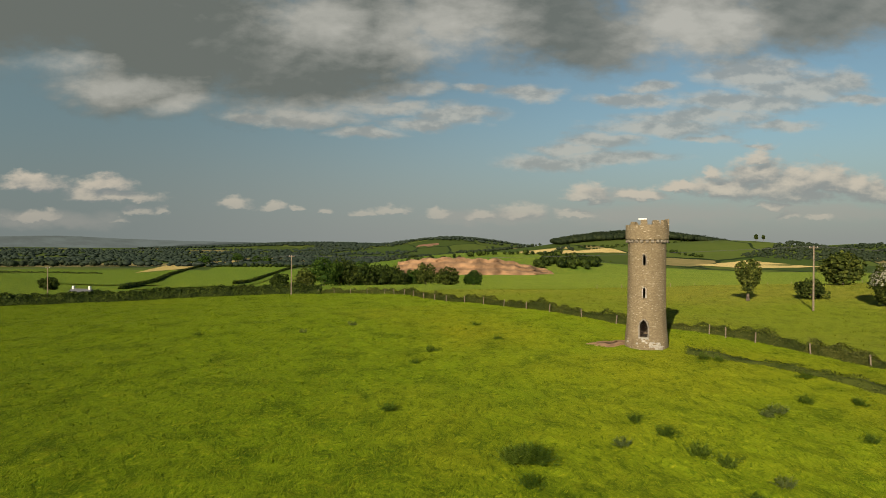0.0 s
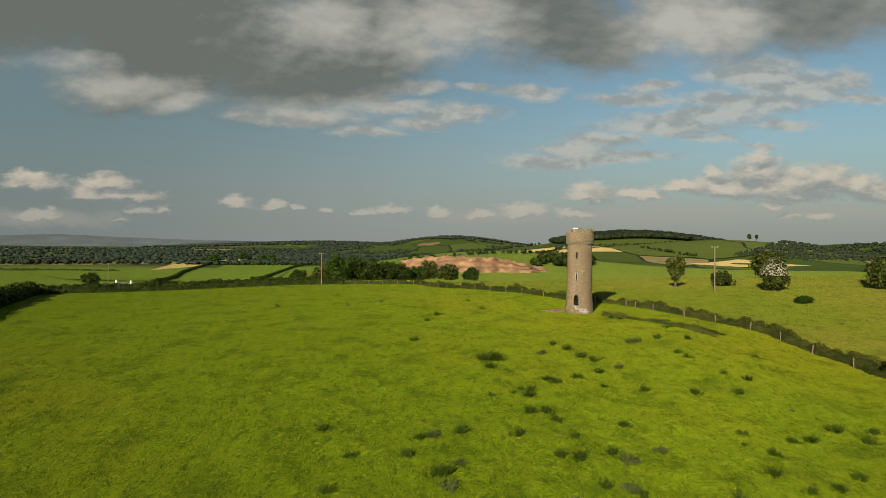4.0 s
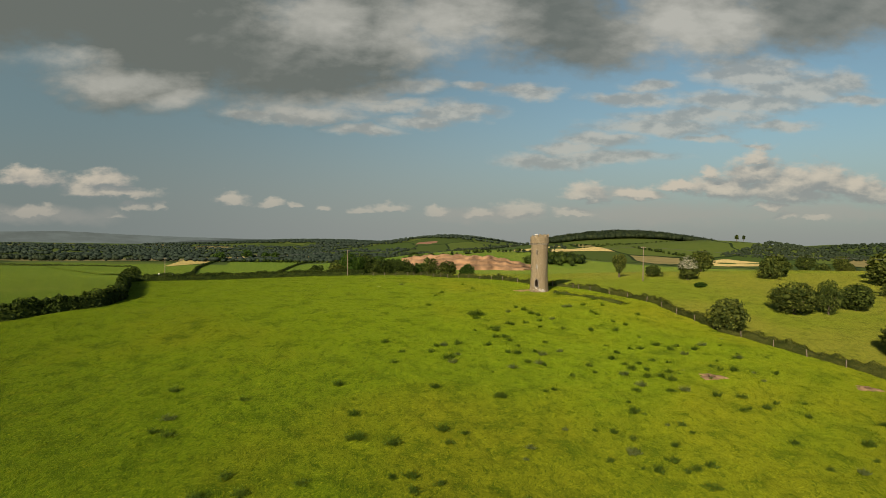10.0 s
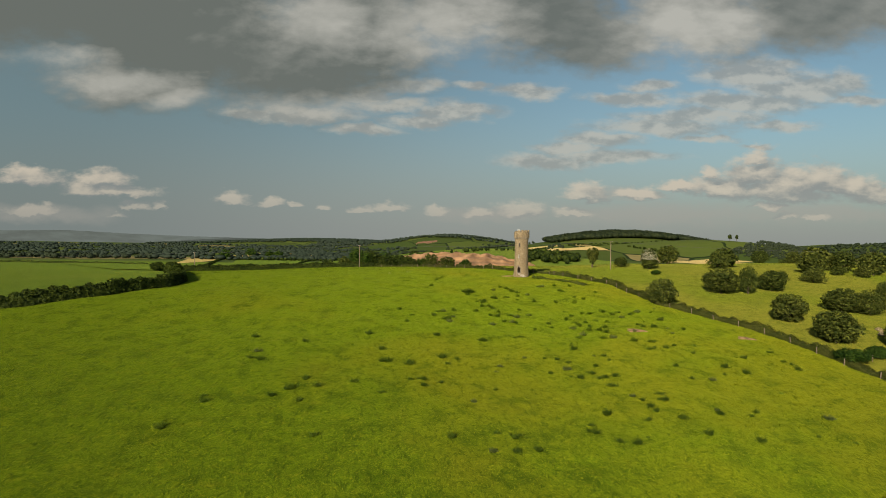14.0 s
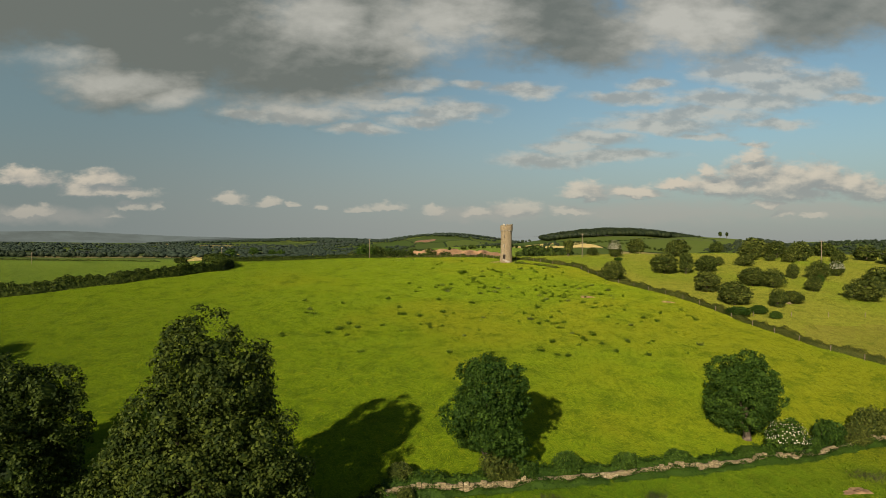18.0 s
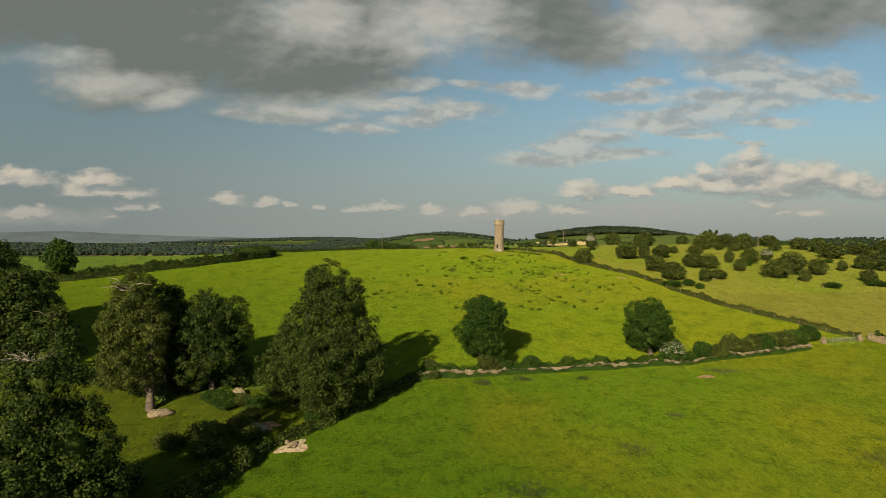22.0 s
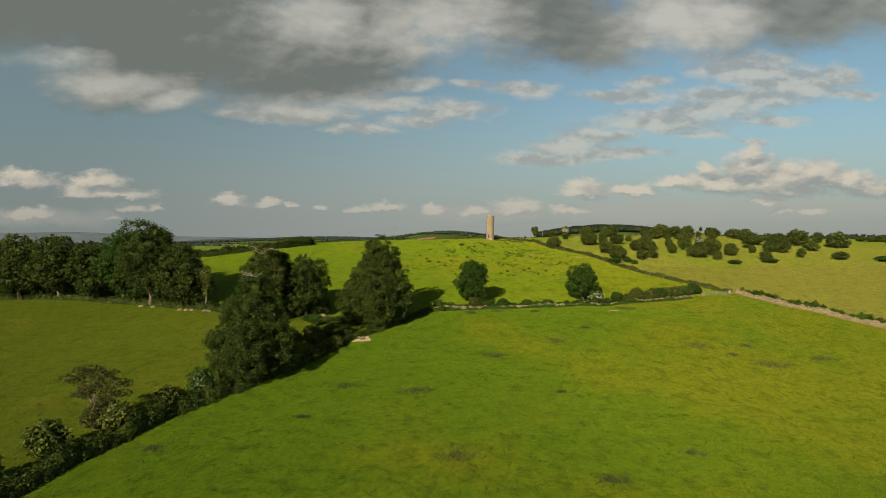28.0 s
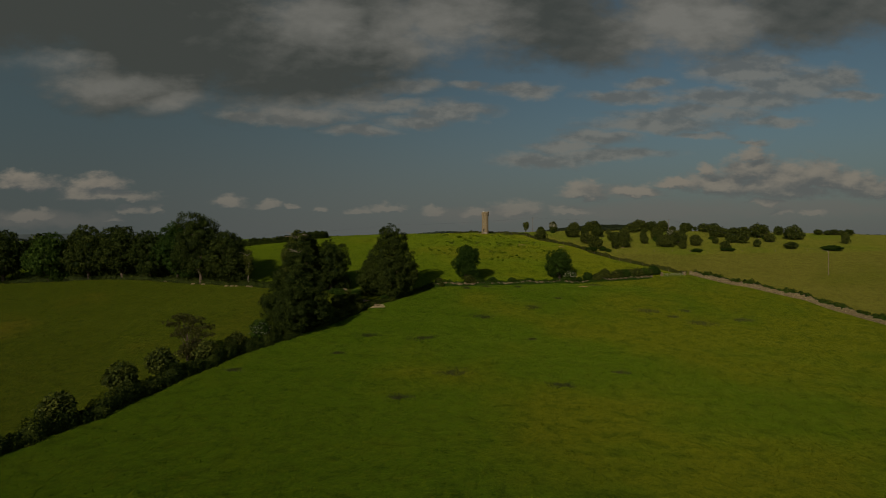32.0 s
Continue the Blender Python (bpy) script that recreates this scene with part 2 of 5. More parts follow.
TURF = grass("pasture_turf", (0.024, 0.052, 0.002), (0.098, 0.147, 0.004), (0.140, 0.148, 0.006), 0.44, darken=0.26)
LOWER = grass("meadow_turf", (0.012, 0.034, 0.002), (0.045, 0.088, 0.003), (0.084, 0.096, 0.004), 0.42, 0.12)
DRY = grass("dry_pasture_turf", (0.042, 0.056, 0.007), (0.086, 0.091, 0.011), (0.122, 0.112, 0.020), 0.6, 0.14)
# ridge woods: distance haze put into the leaf colour, greyer and bluer
HAZED_RIDGE_LEAF = leaf("leaves_ridge_hazed", (0.028, 0.042, 0.030), (0.044, 0.060, 0.042), 0.1)
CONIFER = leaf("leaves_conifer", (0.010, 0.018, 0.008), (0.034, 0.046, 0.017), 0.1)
# far woods: haze put into the leaf colour as low contrast
HAZED_FAR_LEAF = leaf("leaves_far_hazed", (0.022, 0.034, 0.018), (0.040, 0.056, 0.028), 0.1)
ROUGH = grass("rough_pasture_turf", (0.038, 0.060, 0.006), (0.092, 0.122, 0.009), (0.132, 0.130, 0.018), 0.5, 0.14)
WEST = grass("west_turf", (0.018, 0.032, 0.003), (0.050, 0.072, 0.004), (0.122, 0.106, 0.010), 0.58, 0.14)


def quilt():
    """Distant farmland: a patchwork of fields between dark hedgerows."""
    m, nt, b = material("farmland", 0.95)
    b.inputs["Specular IOR Level"].default_value = 0.05
    pos = where(nt, (0.0042, 0.0030, 0.0))
    pos = vcalc(nt, "ADD", pos, vcalc(nt, "MULTIPLY", fbm(nt, pos, 2.0, 2).outputs["Color"], (0.25, 0.25, 0)))
    cell = node(nt, "ShaderNodeTexVoronoi")
    edge = node(nt, "ShaderNodeTexVoronoi", feature="DISTANCE_TO_EDGE")
    for n in (cell, edge):
        nt.links.new(pos, n.inputs["Vector"])
        n.inputs["Scale"].default_value = 1.0
        n.inputs["Randomness"].default_value = 0.85
    rnd = node(nt, "ShaderNodeSeparateXYZ")
    nt.links.new(cell.outputs["Color"], rnd.inputs[0])
    c = blend(nt, rnd.outputs[0], (0.055, 0.080, 0.018), (0.105, 0.135, 0.026))
    c = blend(nt, ramp(nt, rnd.outputs[1], 0.88, 0.9), c, (0.26, 0.21, 0.085))
    c = blend(nt, ramp(nt, rnd.outputs[2], 0.78, 0.80, 0.0, 0.85), c, (0.055, 0.085, 0.018))
    c = blend(nt, ramp(nt, fbm(nt, where(nt), 0.05, 4).outputs["Fac"], 0.4, 0.7, 0.0, 0.3), c, (0.06, 0.10, 0.015))
    c = blend(nt, ramp(nt, edge.outputs["Distance"], 0.022, 0.008), c, (0.018, 0.034, 0.010))
    nt.links.new(c, b.inputs["Base Color"])
    return m


FARM = quilt()
LEAF_DARK = leaf("leaves_dark", (0.012, 0.025, 0.004), (0.090, 0.120, 0.017), 0.24)
LEAF_FRESH = leaf("leaves_fresh", (0.016, 0.042, 0.005), (0.080, 0.138, 0.016), 0.28)
LEAF_THORN = leaf("leaves_thorn", (0.028, 0.045, 0.008), (0.155, 0.178, 0.032), 0.30)
LEAF_DRY = leaf("leaves_dry", (0.034, 0.040, 0.010), (0.120, 0.112, 0.030))
LEAF_WEED = leaf("leaves_weed", (0.085, 0.145, 0.014), (0.205, 0.280, 0.040), 0.5)
LEAF_THISTLE = leaf("leaves_thistle", (0.120, 0.160, 0.045), (0.270, 0.310, 0.110), 0.4)
LEAF_BRAMBLE = leaf("leaves_bramble", (0.040, 0.056, 0.010), (0.132, 0.140, 0.032))
LEAF_RUSH = leaf("rush_blades", (0.045, 0.055, 0.020), (0.105, 0.115, 0.048))
BLOSSOM = leaf("blossom", (0.30, 0.30, 0.22), (0.62, 0.60, 0.48), 0.2)
BARK = plain("bark", (0.11, 0.085, 0.06), 0.95, 0, 0.5, 2.0)
PALE_BARK = plain("dead_wood", (0.25, 0.21, 0.155), 0.9, 0, 0.4, 2.0)
TOWER = rough_stone("tower_rubble", (0.235, 0.178, 0.100), (0.36, 0.282, 0.168), (0.58, 0.50, 0.37), 5.4, 0.32)
TOWER_TRIM = rough_stone("dressed_stone", (0.22, 0.19, 0.15), (0.30, 0.26, 0.20), (0.40, 0.36, 0.29), 1.5, 0.2)
LIMED = rough_stone("whitened_stone", (0.42, 0.38, 0.31), (0.60, 0.56, 0.48), (0.30, 0.25, 0.18), 2.5, 0.5)
WALL = rough_stone("field_stone", (0.18, 0.140, 0.072), (0.36, 0.285, 0.160), (0.48, 0.40, 0.26), 2.2, 0.6)
PALE_SOIL = plain("pale_soil", (0.38, 0.29, 0.17), 0.95, 0, 0.35, 1.5)
EARTH = plain("bare_earth", (0.27, 0.165, 0.09), 0.95, 0, 0.35, 1.2)
QUARRY = plain("quarry_earth", (0.25, 0.150, 0.080), 0.95, 0, 0.4, 0.06)
WOOD = plain("weathered_wood", (0.21, 0.165, 0.115), 0.85, 0, 0.3, 6.0)
IRON = plain("rusty_iron", (0.05, 0.035, 0.025), 0.7, 0.3, 0.4, 8.0)
GALV = plain("galvanised_steel", (0.42, 0.42, 0.40), 0.5, 0.8, 0.15, 8.0)
DARKNESS = plain("interior_dark_stone", (0.05, 0.042, 0.033), 0.95)
WHITE = plain("white_paint", (0.75, 0.74, 0.70), 0.6, 0, 0.1)
SLATE = plain("slate", (0.09, 0.09, 0.10), 0.7, 0, 0.2)
STUBBLE = grass("stubble", (0.20, 0.16, 0.06), (0.30, 0.23, 0.09), (0.36, 0.28, 0.12), 0.5)
CROP = grass("young_crop", (0.034, 0.062, 0.009), (0.066, 0.108, 0.013), (0.094, 0.124, 0.018), 0.50)
PLOUGH = plain("ploughed_earth", (0.24, 0.125, 0.075), 0.95, 0, 0.25, 0.05)

# ---- the lie of the land ----
KNOT_Y = [-420, -330, -280, -230, -190, -150, -115, -85, -60, -35, -10, 20, 50, 75, 100, 150, 200, 300, 500, 800, 1300, 2200, 3500, 6000]
KNOT_Z = [-50, -48, -46.5, -44.5, -41.5, -36.5, -30.5, -23.5, -17.6, -13.5, -9.8, -5.2, -2.0, -0.4, 0.5, -0.4, -2.5, -6.5, -14, -17, -19, -11, 10, 25]
line_y = np.arange(-460, 6000, 10.0)
line_z = np.interp(line_y, KNOT_Y, KNOT_Z)
for _ in range(3):
    line_z = np.convolve(np.pad(line_z, 1, mode="edge"), [0.25, 0.5, 0.25], "valid")
HILLS = [(680, 2120, 82, 430, 330), (790, 1500, 56, 300, 200), (1950, 2600, 64, 620, 480), (30, 2900, 72, 430, 380), (-700, 3500, 44, 700, 350), (90, 1000, 27, 210, 150),
         (420, 1500, 24, 260, 260)]

LUMPS = [(0.21, 0.13, 0.10), (-0.12, 0.27, 0.10), (0.47, 0.39, 0.05), (0.06, -0.05, 0.28)]   # small swells of the turf


def land(x, y):
    """Height of the ground."""
    x, y = np.asarray(x, float), np.asarray(y, float)
    z = np.interp(y, line_y, line_z)
    z = z - np.where(x < 0, 5.5 * (1 - np.exp(-(x / 140) ** 2)), 4.0 * (1 - np.exp(-(x / 130) ** 2)) / (1 + np.exp(np.clip((y - 70) / 25, -40, 40))))
    z = z + 4.5 * np.exp(-((x - 210) / 130) ** 2 - ((y - 170) / 100) ** 2)
    z = z - 2.0 * np.exp(-((x - 55) / 30) ** 2 - ((y + 72) / 14) ** 2)
    z = z - np.where(x < 0, 1.0 * (1 - np.exp(-(x / 85) ** 2)) * np.exp(-((y - 130) / 60) ** 2), 0)
    z = z + 2.5 * np.exp(-((x + 75) / 35) ** 2 - ((y + 118) / 30) ** 2)
    z = z - 1.8 * np.exp(-((x - 108) / 35) ** 2 - ((y + 58) / 25) ** 2)
    z = z + 1.8 * np.exp(-((x - 110) / 90) ** 2 - ((y - 130) / 60) ** 2)
    z = z + 0.5 * np.exp(-((x - 28) / 26) ** 2 - ((y - 68) / 26) ** 2)
    for cx, cy, a, sx, sy in HILLS:
        z = z + a * np.exp(-((x - cx) / sx) ** 2 - ((y - cy) / sy) ** 2)
    for k, (kx, ky, amp) in enumerate(LUMPS):
        z = z + amp * np.sin(x * kx + y * ky + k * 1.7) * np.sin(x * ky * 0.7 - y * kx * 1.1 + k)
    return z


def at(x, y):
    return float(land(x, y))


def mesh_of(name, verts, quads, mats, smooth=False, tris=None):
    """A mesh from arrays of corners and four-sided faces (and three-sided ones)."""
    me = bpy.data.meshes.new(name)
    quads = np.asarray(quads, np.int32).reshape(-1, 4)
    tris = np.zeros((0, 3), np.int32) if tris is None else np.asarray(tris, np.int32).reshape(-1, 3)
    me.vertices.add(len(verts))
    me.vertices.foreach_set("co", np.asarray(verts, np.float32).ravel())
    me.loops.add(quads.size + tris.size)
    me.loops.foreach_set("vertex_index", np.concatenate([quads.ravel(), tris.ravel()]))
    me.polygons.add(len(quads) + len(tris))
    me.polygons.foreach_set("loop_start", np.concatenate([np.arange(len(quads)) * 4, quads.size + np.arange(len(tris)) * 3]).astype(np.int32))
    if smooth:
        me.polygons.foreach_set("use_smooth", np.ones(len(quads) + len(tris), bool))
    for m in mats if isinstance(mats, (list, tuple)) else [mats]:
        me.materials.append(m)
    me.update(calc_edges=True)
    return me


def graded(lo, hi, step, far_lo, far_hi, grow=1.09):
    """Coordinates at an even step from lo to hi, that widen beyond."""
    mid = list(np.arange(lo, hi + 0.01, step))
    up, s = [mid[-1]], step
    while up[-1] < far_hi:
        s *= grow
        up.append(up[-1] + s)
    down, s = [mid[0]], step
    while down[-1] > far_lo:
        s *= grow
        down.append(down[-1] - s)
    return np.array(down[:0:-1] + mid + up[1:])


def grid_mesh(name, xs, ys, z, mats):
    gx, gy = np.meshgrid(xs, ys)
    n = len(xs)
    i = (np.arange(len(ys) - 1)[:, None] * n + np.arange(n - 1)).ravel()
    return mesh_of(name, np.stack([gx.ravel(), gy.ravel(), z.ravel()], 1), np.stack([i, i + 1, i + n + 1, i + n], 1), mats, True), gx, gy


def inside(x, y, poly):
    hit = np.zeros(np.shape(x), bool)
    for (x0, y0), (x1, y1) in zip(poly, poly[1:] + poly[:1]):
        cross = ((y0 > y) != (y1 > y)) & (x < (x1 - x0) * (y - y0) / ((y1 - y0) or 1e-9) + x0)
        hit ^= cross
    return hit


# lines of the field boundaries
BACK_HEDGE = [(-116, 138), (-92, 150), (-68, 160), (-46, 166), (-30, 169)]
SIDE_HEDGE = [(-116, 138), (-98, 104), (-76, 60), (-76, 52), (-86, 36), (-98, 24), (-115, 12), (-134, 1), (-165, -14), (-200, -28)]
TOWER_HEDGE = [(-30, 169), (-8, 153), (6, 122), (16, 106), (24, 93), (31, 84), (40, 77), (47, 68), (54, 55), (59, 30), (67, 16.5), (75, 0.5), (79, -15),
               (86, -33), (96, -43), (104, -52), (112, -57)]
STONE_WALL = [(-4, -92), (6.5, -90), (22, -87), (44, -82), (60, -76.5), (80, -70), (93, -65.5)]
EAST_WALL = [(113, -59), (123, -78), (132, -89.5), (140, -99.5), (151, -126), (163, -160), (174, -200), (184, -250)]
LOW_HEDGE = [(-4, -92), (-15, -105), (-27, -118), (-34, -134), (-45, -149), (-57, -165), (-66, -189), (-72, -211), (-79, -228), (-90, -255)]
TREE_LINE = [(-52, -101), (-79, -91), (-101, -82), (-129, -72), (-148, -69), (-172, -70), (-200, -74)]

EAST_LOW = [(86, -33), (92, -18), (118, -15), (150, -8), (200, -2), (260, 8), (330, 20), (330, -260)] + EAST_WALL[::-1] + [(104, -52), (96, -43)]
UPPER_FIELD = BACK_HEDGE + TOWER_HEDGE[1:] + [(93, -65.5)] + STONE_WALL[::-1][1:] + [(-40, -96)] + TREE_LINE[1:] + SIDE_HEDGE[::-1][:-1]
EAST_PASTURE = TOWER_HEDGE + EAST_WALL + [(420, -260), (420, 205), (120, 215), (20, 200)]
LOWER_FIELD = STONE_WALL + EAST_WALL + [(190, -460), (-200, -460), (-90, -255)] + LOW_HEDGE[::-1]
WEST_FIELD = LOW_HEDGE + [(-200, -460), (-420, -460), (-420, -90)] + TREE_LINE[::-1]

xs = graded(-170, 215, 2.1, -4700, 4700)
ys = graded(-345, 225, 2.1, -900, 4750)
gx, gy = np.meshgrid(xs, ys)
gz = land(gx, gy)
ground_mesh, _, _ = grid_mesh("ground", xs, ys, gz, [TURF, LOWER, ROUGH, FARM, CROP, WEST, DRY])
cx, cy = (gx[:-1, :-1] + gx[1:, 1:]) / 2, (gy[:-1, :-1] + gy[1:, 1:]) / 2
zone = np.full(cx.shape, 3, np.int32)
for poly, index in ((EAST_PASTURE, 2), (EAST_LOW, 6), (WEST_FIELD, 5), (LOWER_FIELD, 1), (UPPER_FIELD, 0)):
    zone[inside(cx, cy, poly)] = index
zone[(cy < -240) & (zone == 3)] = 1
zone[(cy < 1000 - 0.15 * np.abs(cx)) & (zone == 3)] = 4
ground_mesh.polygons.foreach_set("material_index", zone.ravel())
ground = tagged(new("ground", ground_mesh), "rolling green pasture and patchwork farmland", "ground", kind="structure")


def part(name, me, parent, label="", mat=None):
    """Links a mesh (or bmesh) as one part under a thing or a part."""
    if isinstance(me, bmesh.types.BMesh):
        bm, me = me, bpy.data.meshes.new(name)
        bm.to_mesh(me)
        bm.free()
    if mat is not None:
        me.materials.clear()
        me.materials.append(mat)
    ob = new(name, me)
    ob.parent = parent
    if label:
        tagged(ob, label)
    return ob


def empty(name, x, y, z=None, turn=0.0, **tags):
    ob = new(name)
    ob.empty_display_size = 0.3
    ob.matrix_world = pose(x, y, at(x, y) if z is None else z, 0, 0, turn)
    return tagged(ob, **tags)


def box(size, place=(0, 0, 0), bevel=0.0, turn=None):
    bm = bmesh.new()
    bmesh.ops.create_cube(bm, size=1)
    m = Matrix.Translation(place) @ (turn or Matrix()) @ Matrix.Diagonal((*size, 1))
    bmesh.ops.transform(bm, matrix=m, verts=bm.verts)
    if bevel:
        bmesh.ops.bevel(bm, geom=bm.edges[:], offset=bevel, segments=1, affect="EDGES")
    return bm


def tube(points, radii, sides=7):
    """Corners and faces of a tapering round limb along points."""
    points = np.asarray(points, float)
    verts, quads = [], []
    for k, (p, r) in enumerate(zip(points, radii)):
        d = points[min(k + 1, len(points) - 1)] - points[max(k - 1, 0)]
        d /= np.linalg.norm(d) + 1e-9
        u = np.cross(d, (0.3, 1, 0.1) if abs(d[2]) > 0.7 else (0, 0, 1))
        u /= np.linalg.norm(u)
        w = np.cross(d, u)
        a = np.linspace(0, 2 * math.pi, sides, endpoint=False)
        verts.append(p + r * (np.cos(a)[:, None] * u + np.sin(a)[:, None] * w))
        if k:
            i = np.arange(sides)
            j = (i + 1) % sides
            quads.append(np.stack([i + (k - 1) * sides, j + (k - 1) * sides, j + k * sides, i + k * sides], 1))
    return np.concatenate(verts), np.concatenate(quads)


def joined(pieces):
    """Several (corners, faces) as one."""
    verts, quads, n = [], [], 0
    for v, q in pieces:
        verts.append(v)
        quads.append(np.asarray(q) + n)
        n += len(v)
    return np.concatenate(verts), np.concatenate(quads)

# ---- the round tower ----
TX, TY = 28.6, 69.6
TZ = at(TX, TY) - 0.1
tower = empty("tower", TX, TY, TZ, turn=-26, label="round battlemented rubble-stone tower standing alone in a pasture", category="tower")


def lathe(profile, sides=64, wobble=0.0, rng=None):
    """A closed ring solid turned from (radius, height) corners."""
    bm = bmesh.new()
    rings = []
    for r, z in profile:
        ring = []
        for k in range(sides):
            a = 2 * math.pi * k / sides
            rr = r + (rng.uniform(-wobble, wobble) if rng else 0)
            ring.append(bm.verts.new((rr * math.cos(a), rr * math.sin(a), z)))
        rings.append(ring)
    for one, two in zip(rings, rings[1:] + rings[:1]):
        for k in range(sides):
            bm.faces.new((one[k], one[(k + 1) % sides], two[(k + 1) % sides], two[k]))
    bmesh.ops.recalc_face_normals(bm, faces=bm.faces)
    return bm


def pointed(width, height, y0, y1, z0):
    """A prism with a pointed-arch outline, from y0 to y1."""
    half, rise = width / 2, width * 0.95
    outline = [(-half, 0), (half, 0), (half, height - rise)]
    for k in range(1, 7):
        f = k / 7
        outline.append((half * math.cos(f * math.pi / 2) ** 0.9, height - rise + rise * math.sin(f * math.pi / 2) ** 1.15))
    outline.append((0, height))
    outline += [(-x, z) for x, z in outline[3:-1][::-1]] + [(-half, height - rise)]
    bm = bmesh.new()
    a = [bm.verts.new((x, y0, z0 + z)) for x, z in outline]
    b = [bm.verts.new((x, y1, z0 + z)) for x, z in outline]
    n = len(a)
    bm.faces.new(a)
    bm.faces.new(b[::-1])
    for k in range(n):
        bm.faces.new((a[k], b[k], b[(k + 1) % n], a[(k + 1) % n]))
    bmesh.ops.recalc_face_normals(bm, faces=bm.faces)
    return bm


def carved(name, bm, holes, mat):
    """The mesh of bm with the holes cut through it."""
    me = bpy.data.meshes.new(name)
    bm.to_mesh(me)
    bm.free()
    body = new(name, me)
    cutters = []
    for hole in holes:
        cm = bpy.data.meshes.new("cut")
        hole.to_mesh(cm)
        hole.free()
        cutter = new("cut", cm)
        cutters.append(cutter)
        mod = body.modifiers.new("cut", "BOOLEAN")
        mod.operation, mod.object, mod.solver = "DIFFERENCE", cutter, "EXACT"
    done = bpy.data.meshes.new_from_object(body.evaluated_get(bpy.context.evaluated_depsgraph_get()))
    for ob in (body, *cutters):
        bpy.data.objects.remove(ob)
    done.name = name
    done.materials.clear()
    done.materials.append(mat)
    return done


rng = np.random.default_rng(5)
shaft = lathe([(2.62, -0.6), (2.58, 0.0), (2.50, 1.2), (2.34, 2.6), (2.27, 4.2), (2.25, 8.0), (2.24, 12.5), (1.55, 12.5), (1.55, -0.6)], 72, 0.018, rng)
part("shaft", carved("shaft", shaft, [pointed(0.92, 1.95, -3.4, -1.0, 1.3), pointed(0.30, 1.2, -3.4, -1.0, 5.8), pointed(0.30, 1.2, -3.4, -1.0, 9.6),
                                      pointed(0.30, 1.2, 1.0, 3.4, 7.6)], TOWER), tower, "weathered brown rubble masonry shaft")
for k in range(24):
    a = 2 * math.pi * (k + 0.5) / 24
    bm = box((0.34, 0.36, 0.34), (0, -2.34, 12.36), 0.05)
    bmesh.ops.rotate(bm, matrix=Matrix.Rotation(a, 3, "Z"), verts=bm.verts)
    part("corbel", bm, tower, mat=TOWER_TRIM)
part("parapet", lathe([(2.50, 12.52), (2.56, 12.6), (2.55, 13.3), (2.53, 14.25), (2.02, 14.25), (2.02, 12.52)], 72, 0.03, rng), tower, "parapet of rubble masonry", TOWER)
for k in range(11):
    a = 2 * math.pi * k / 11 + 0.12
    if 2.9 < a < 3.6:
        continue          # fallen away
    bm = bmesh.new()
    ring = []
    high = 0.8 if 4.3 < a < 4.9 else 0.95 * rng.uniform(0.62, 1.1)
    wide = 0.155 * rng.uniform(0.85, 1.15)
    for z in (13.9, 13.9 + high * 0.8, 14.0 + high):
        shrink = 0.82 if z > 14.0 + high * 0.9 else 1.0
        row = []
        for r in (2.06, 2.54):
            for s in (-1, -0.33, 0.33, 1):
                b_ = a + s * wide * shrink + rng.uniform(-0.008, 0.008)
                row.append((r * math.cos(b_), r * math.sin(b_), z + rng.uniform(-0.04, 0.04)))
        ring.append([bm.verts.new(p) for p in row])
    loop = [0, 1, 2, 3, 7, 6, 5, 4]
    for one, two in zip(ring, ring[1:]):
        for i, j in zip(loop, loop[1:] + loop[:1]):
            bm.faces.new((one[i], one[j], two[j], two[i]))
    for i in range(3):
        bm.faces.new((ring[-1][i], ring[-1][i + 1], ring[-1][i + 5], ring[-1][i + 4]))
    bmesh.ops.recalc_face_normals(bm, faces=bm.faces)
    part("merlon", bm, tower, mat=TOWER)
part("roof_deck", lathe([(2.03, 12.5), (2.03, 12.7), (0.01, 12.75), (0.01, 12.5)], 32), tower, mat=DARKNESS)
part("floor_slab", lathe([(1.56, 0.9), (1.56, 1.28), (0.01, 1.28), (0.01, 0.9)], 32), tower, mat=DARKNESS)
# pale sheet on the roof hatch
part("hatch_cover", box((0.95, 0.5, 0.22), (-0.25, -2.2, 14.86), 0.03, Matrix.Rotation(0.1, 4, "Z")), tower, "white sheet-metal cover on the battlements", WHITE)


def arch_trim(width, height, z0, deep, thick, mat, name):
    """A dressed-stone surround, one stone at a time."""
    half, rise = width / 2 + thick / 2, width * 0.95
    stones = []
    count = max(2, round((height - rise) / 0.36))
    for side in (-1, 1):
        for k in range(count):
            stones.append((side * half, z0 + (k + 0.5) * (height - rise) / count, (height - rise) / count - 0.012, 0.0))
        for k in range(3):
            f = (k + 0.5) / 3
            x = side * (half * math.cos(f * math.pi / 2) ** 0.9)
            z = z0 + height - rise + (rise + thick / 2) * math.sin(f * math.pi / 2) ** 1.15
            stones.append((x, z, rise / 2.3, side * (-0.25 - 0.5 * f)))
    for x, z, long, lean in stones:
        y = -math.sqrt(max(0.1, deep * deep - x * x))
        bm = box((thick * random.uniform(0.9, 1.25), 0.24, long), (x, y, z), 0.02, Matrix.Rotation(lean, 4, "Y"))
        part(name, bm, tower, mat=mat)


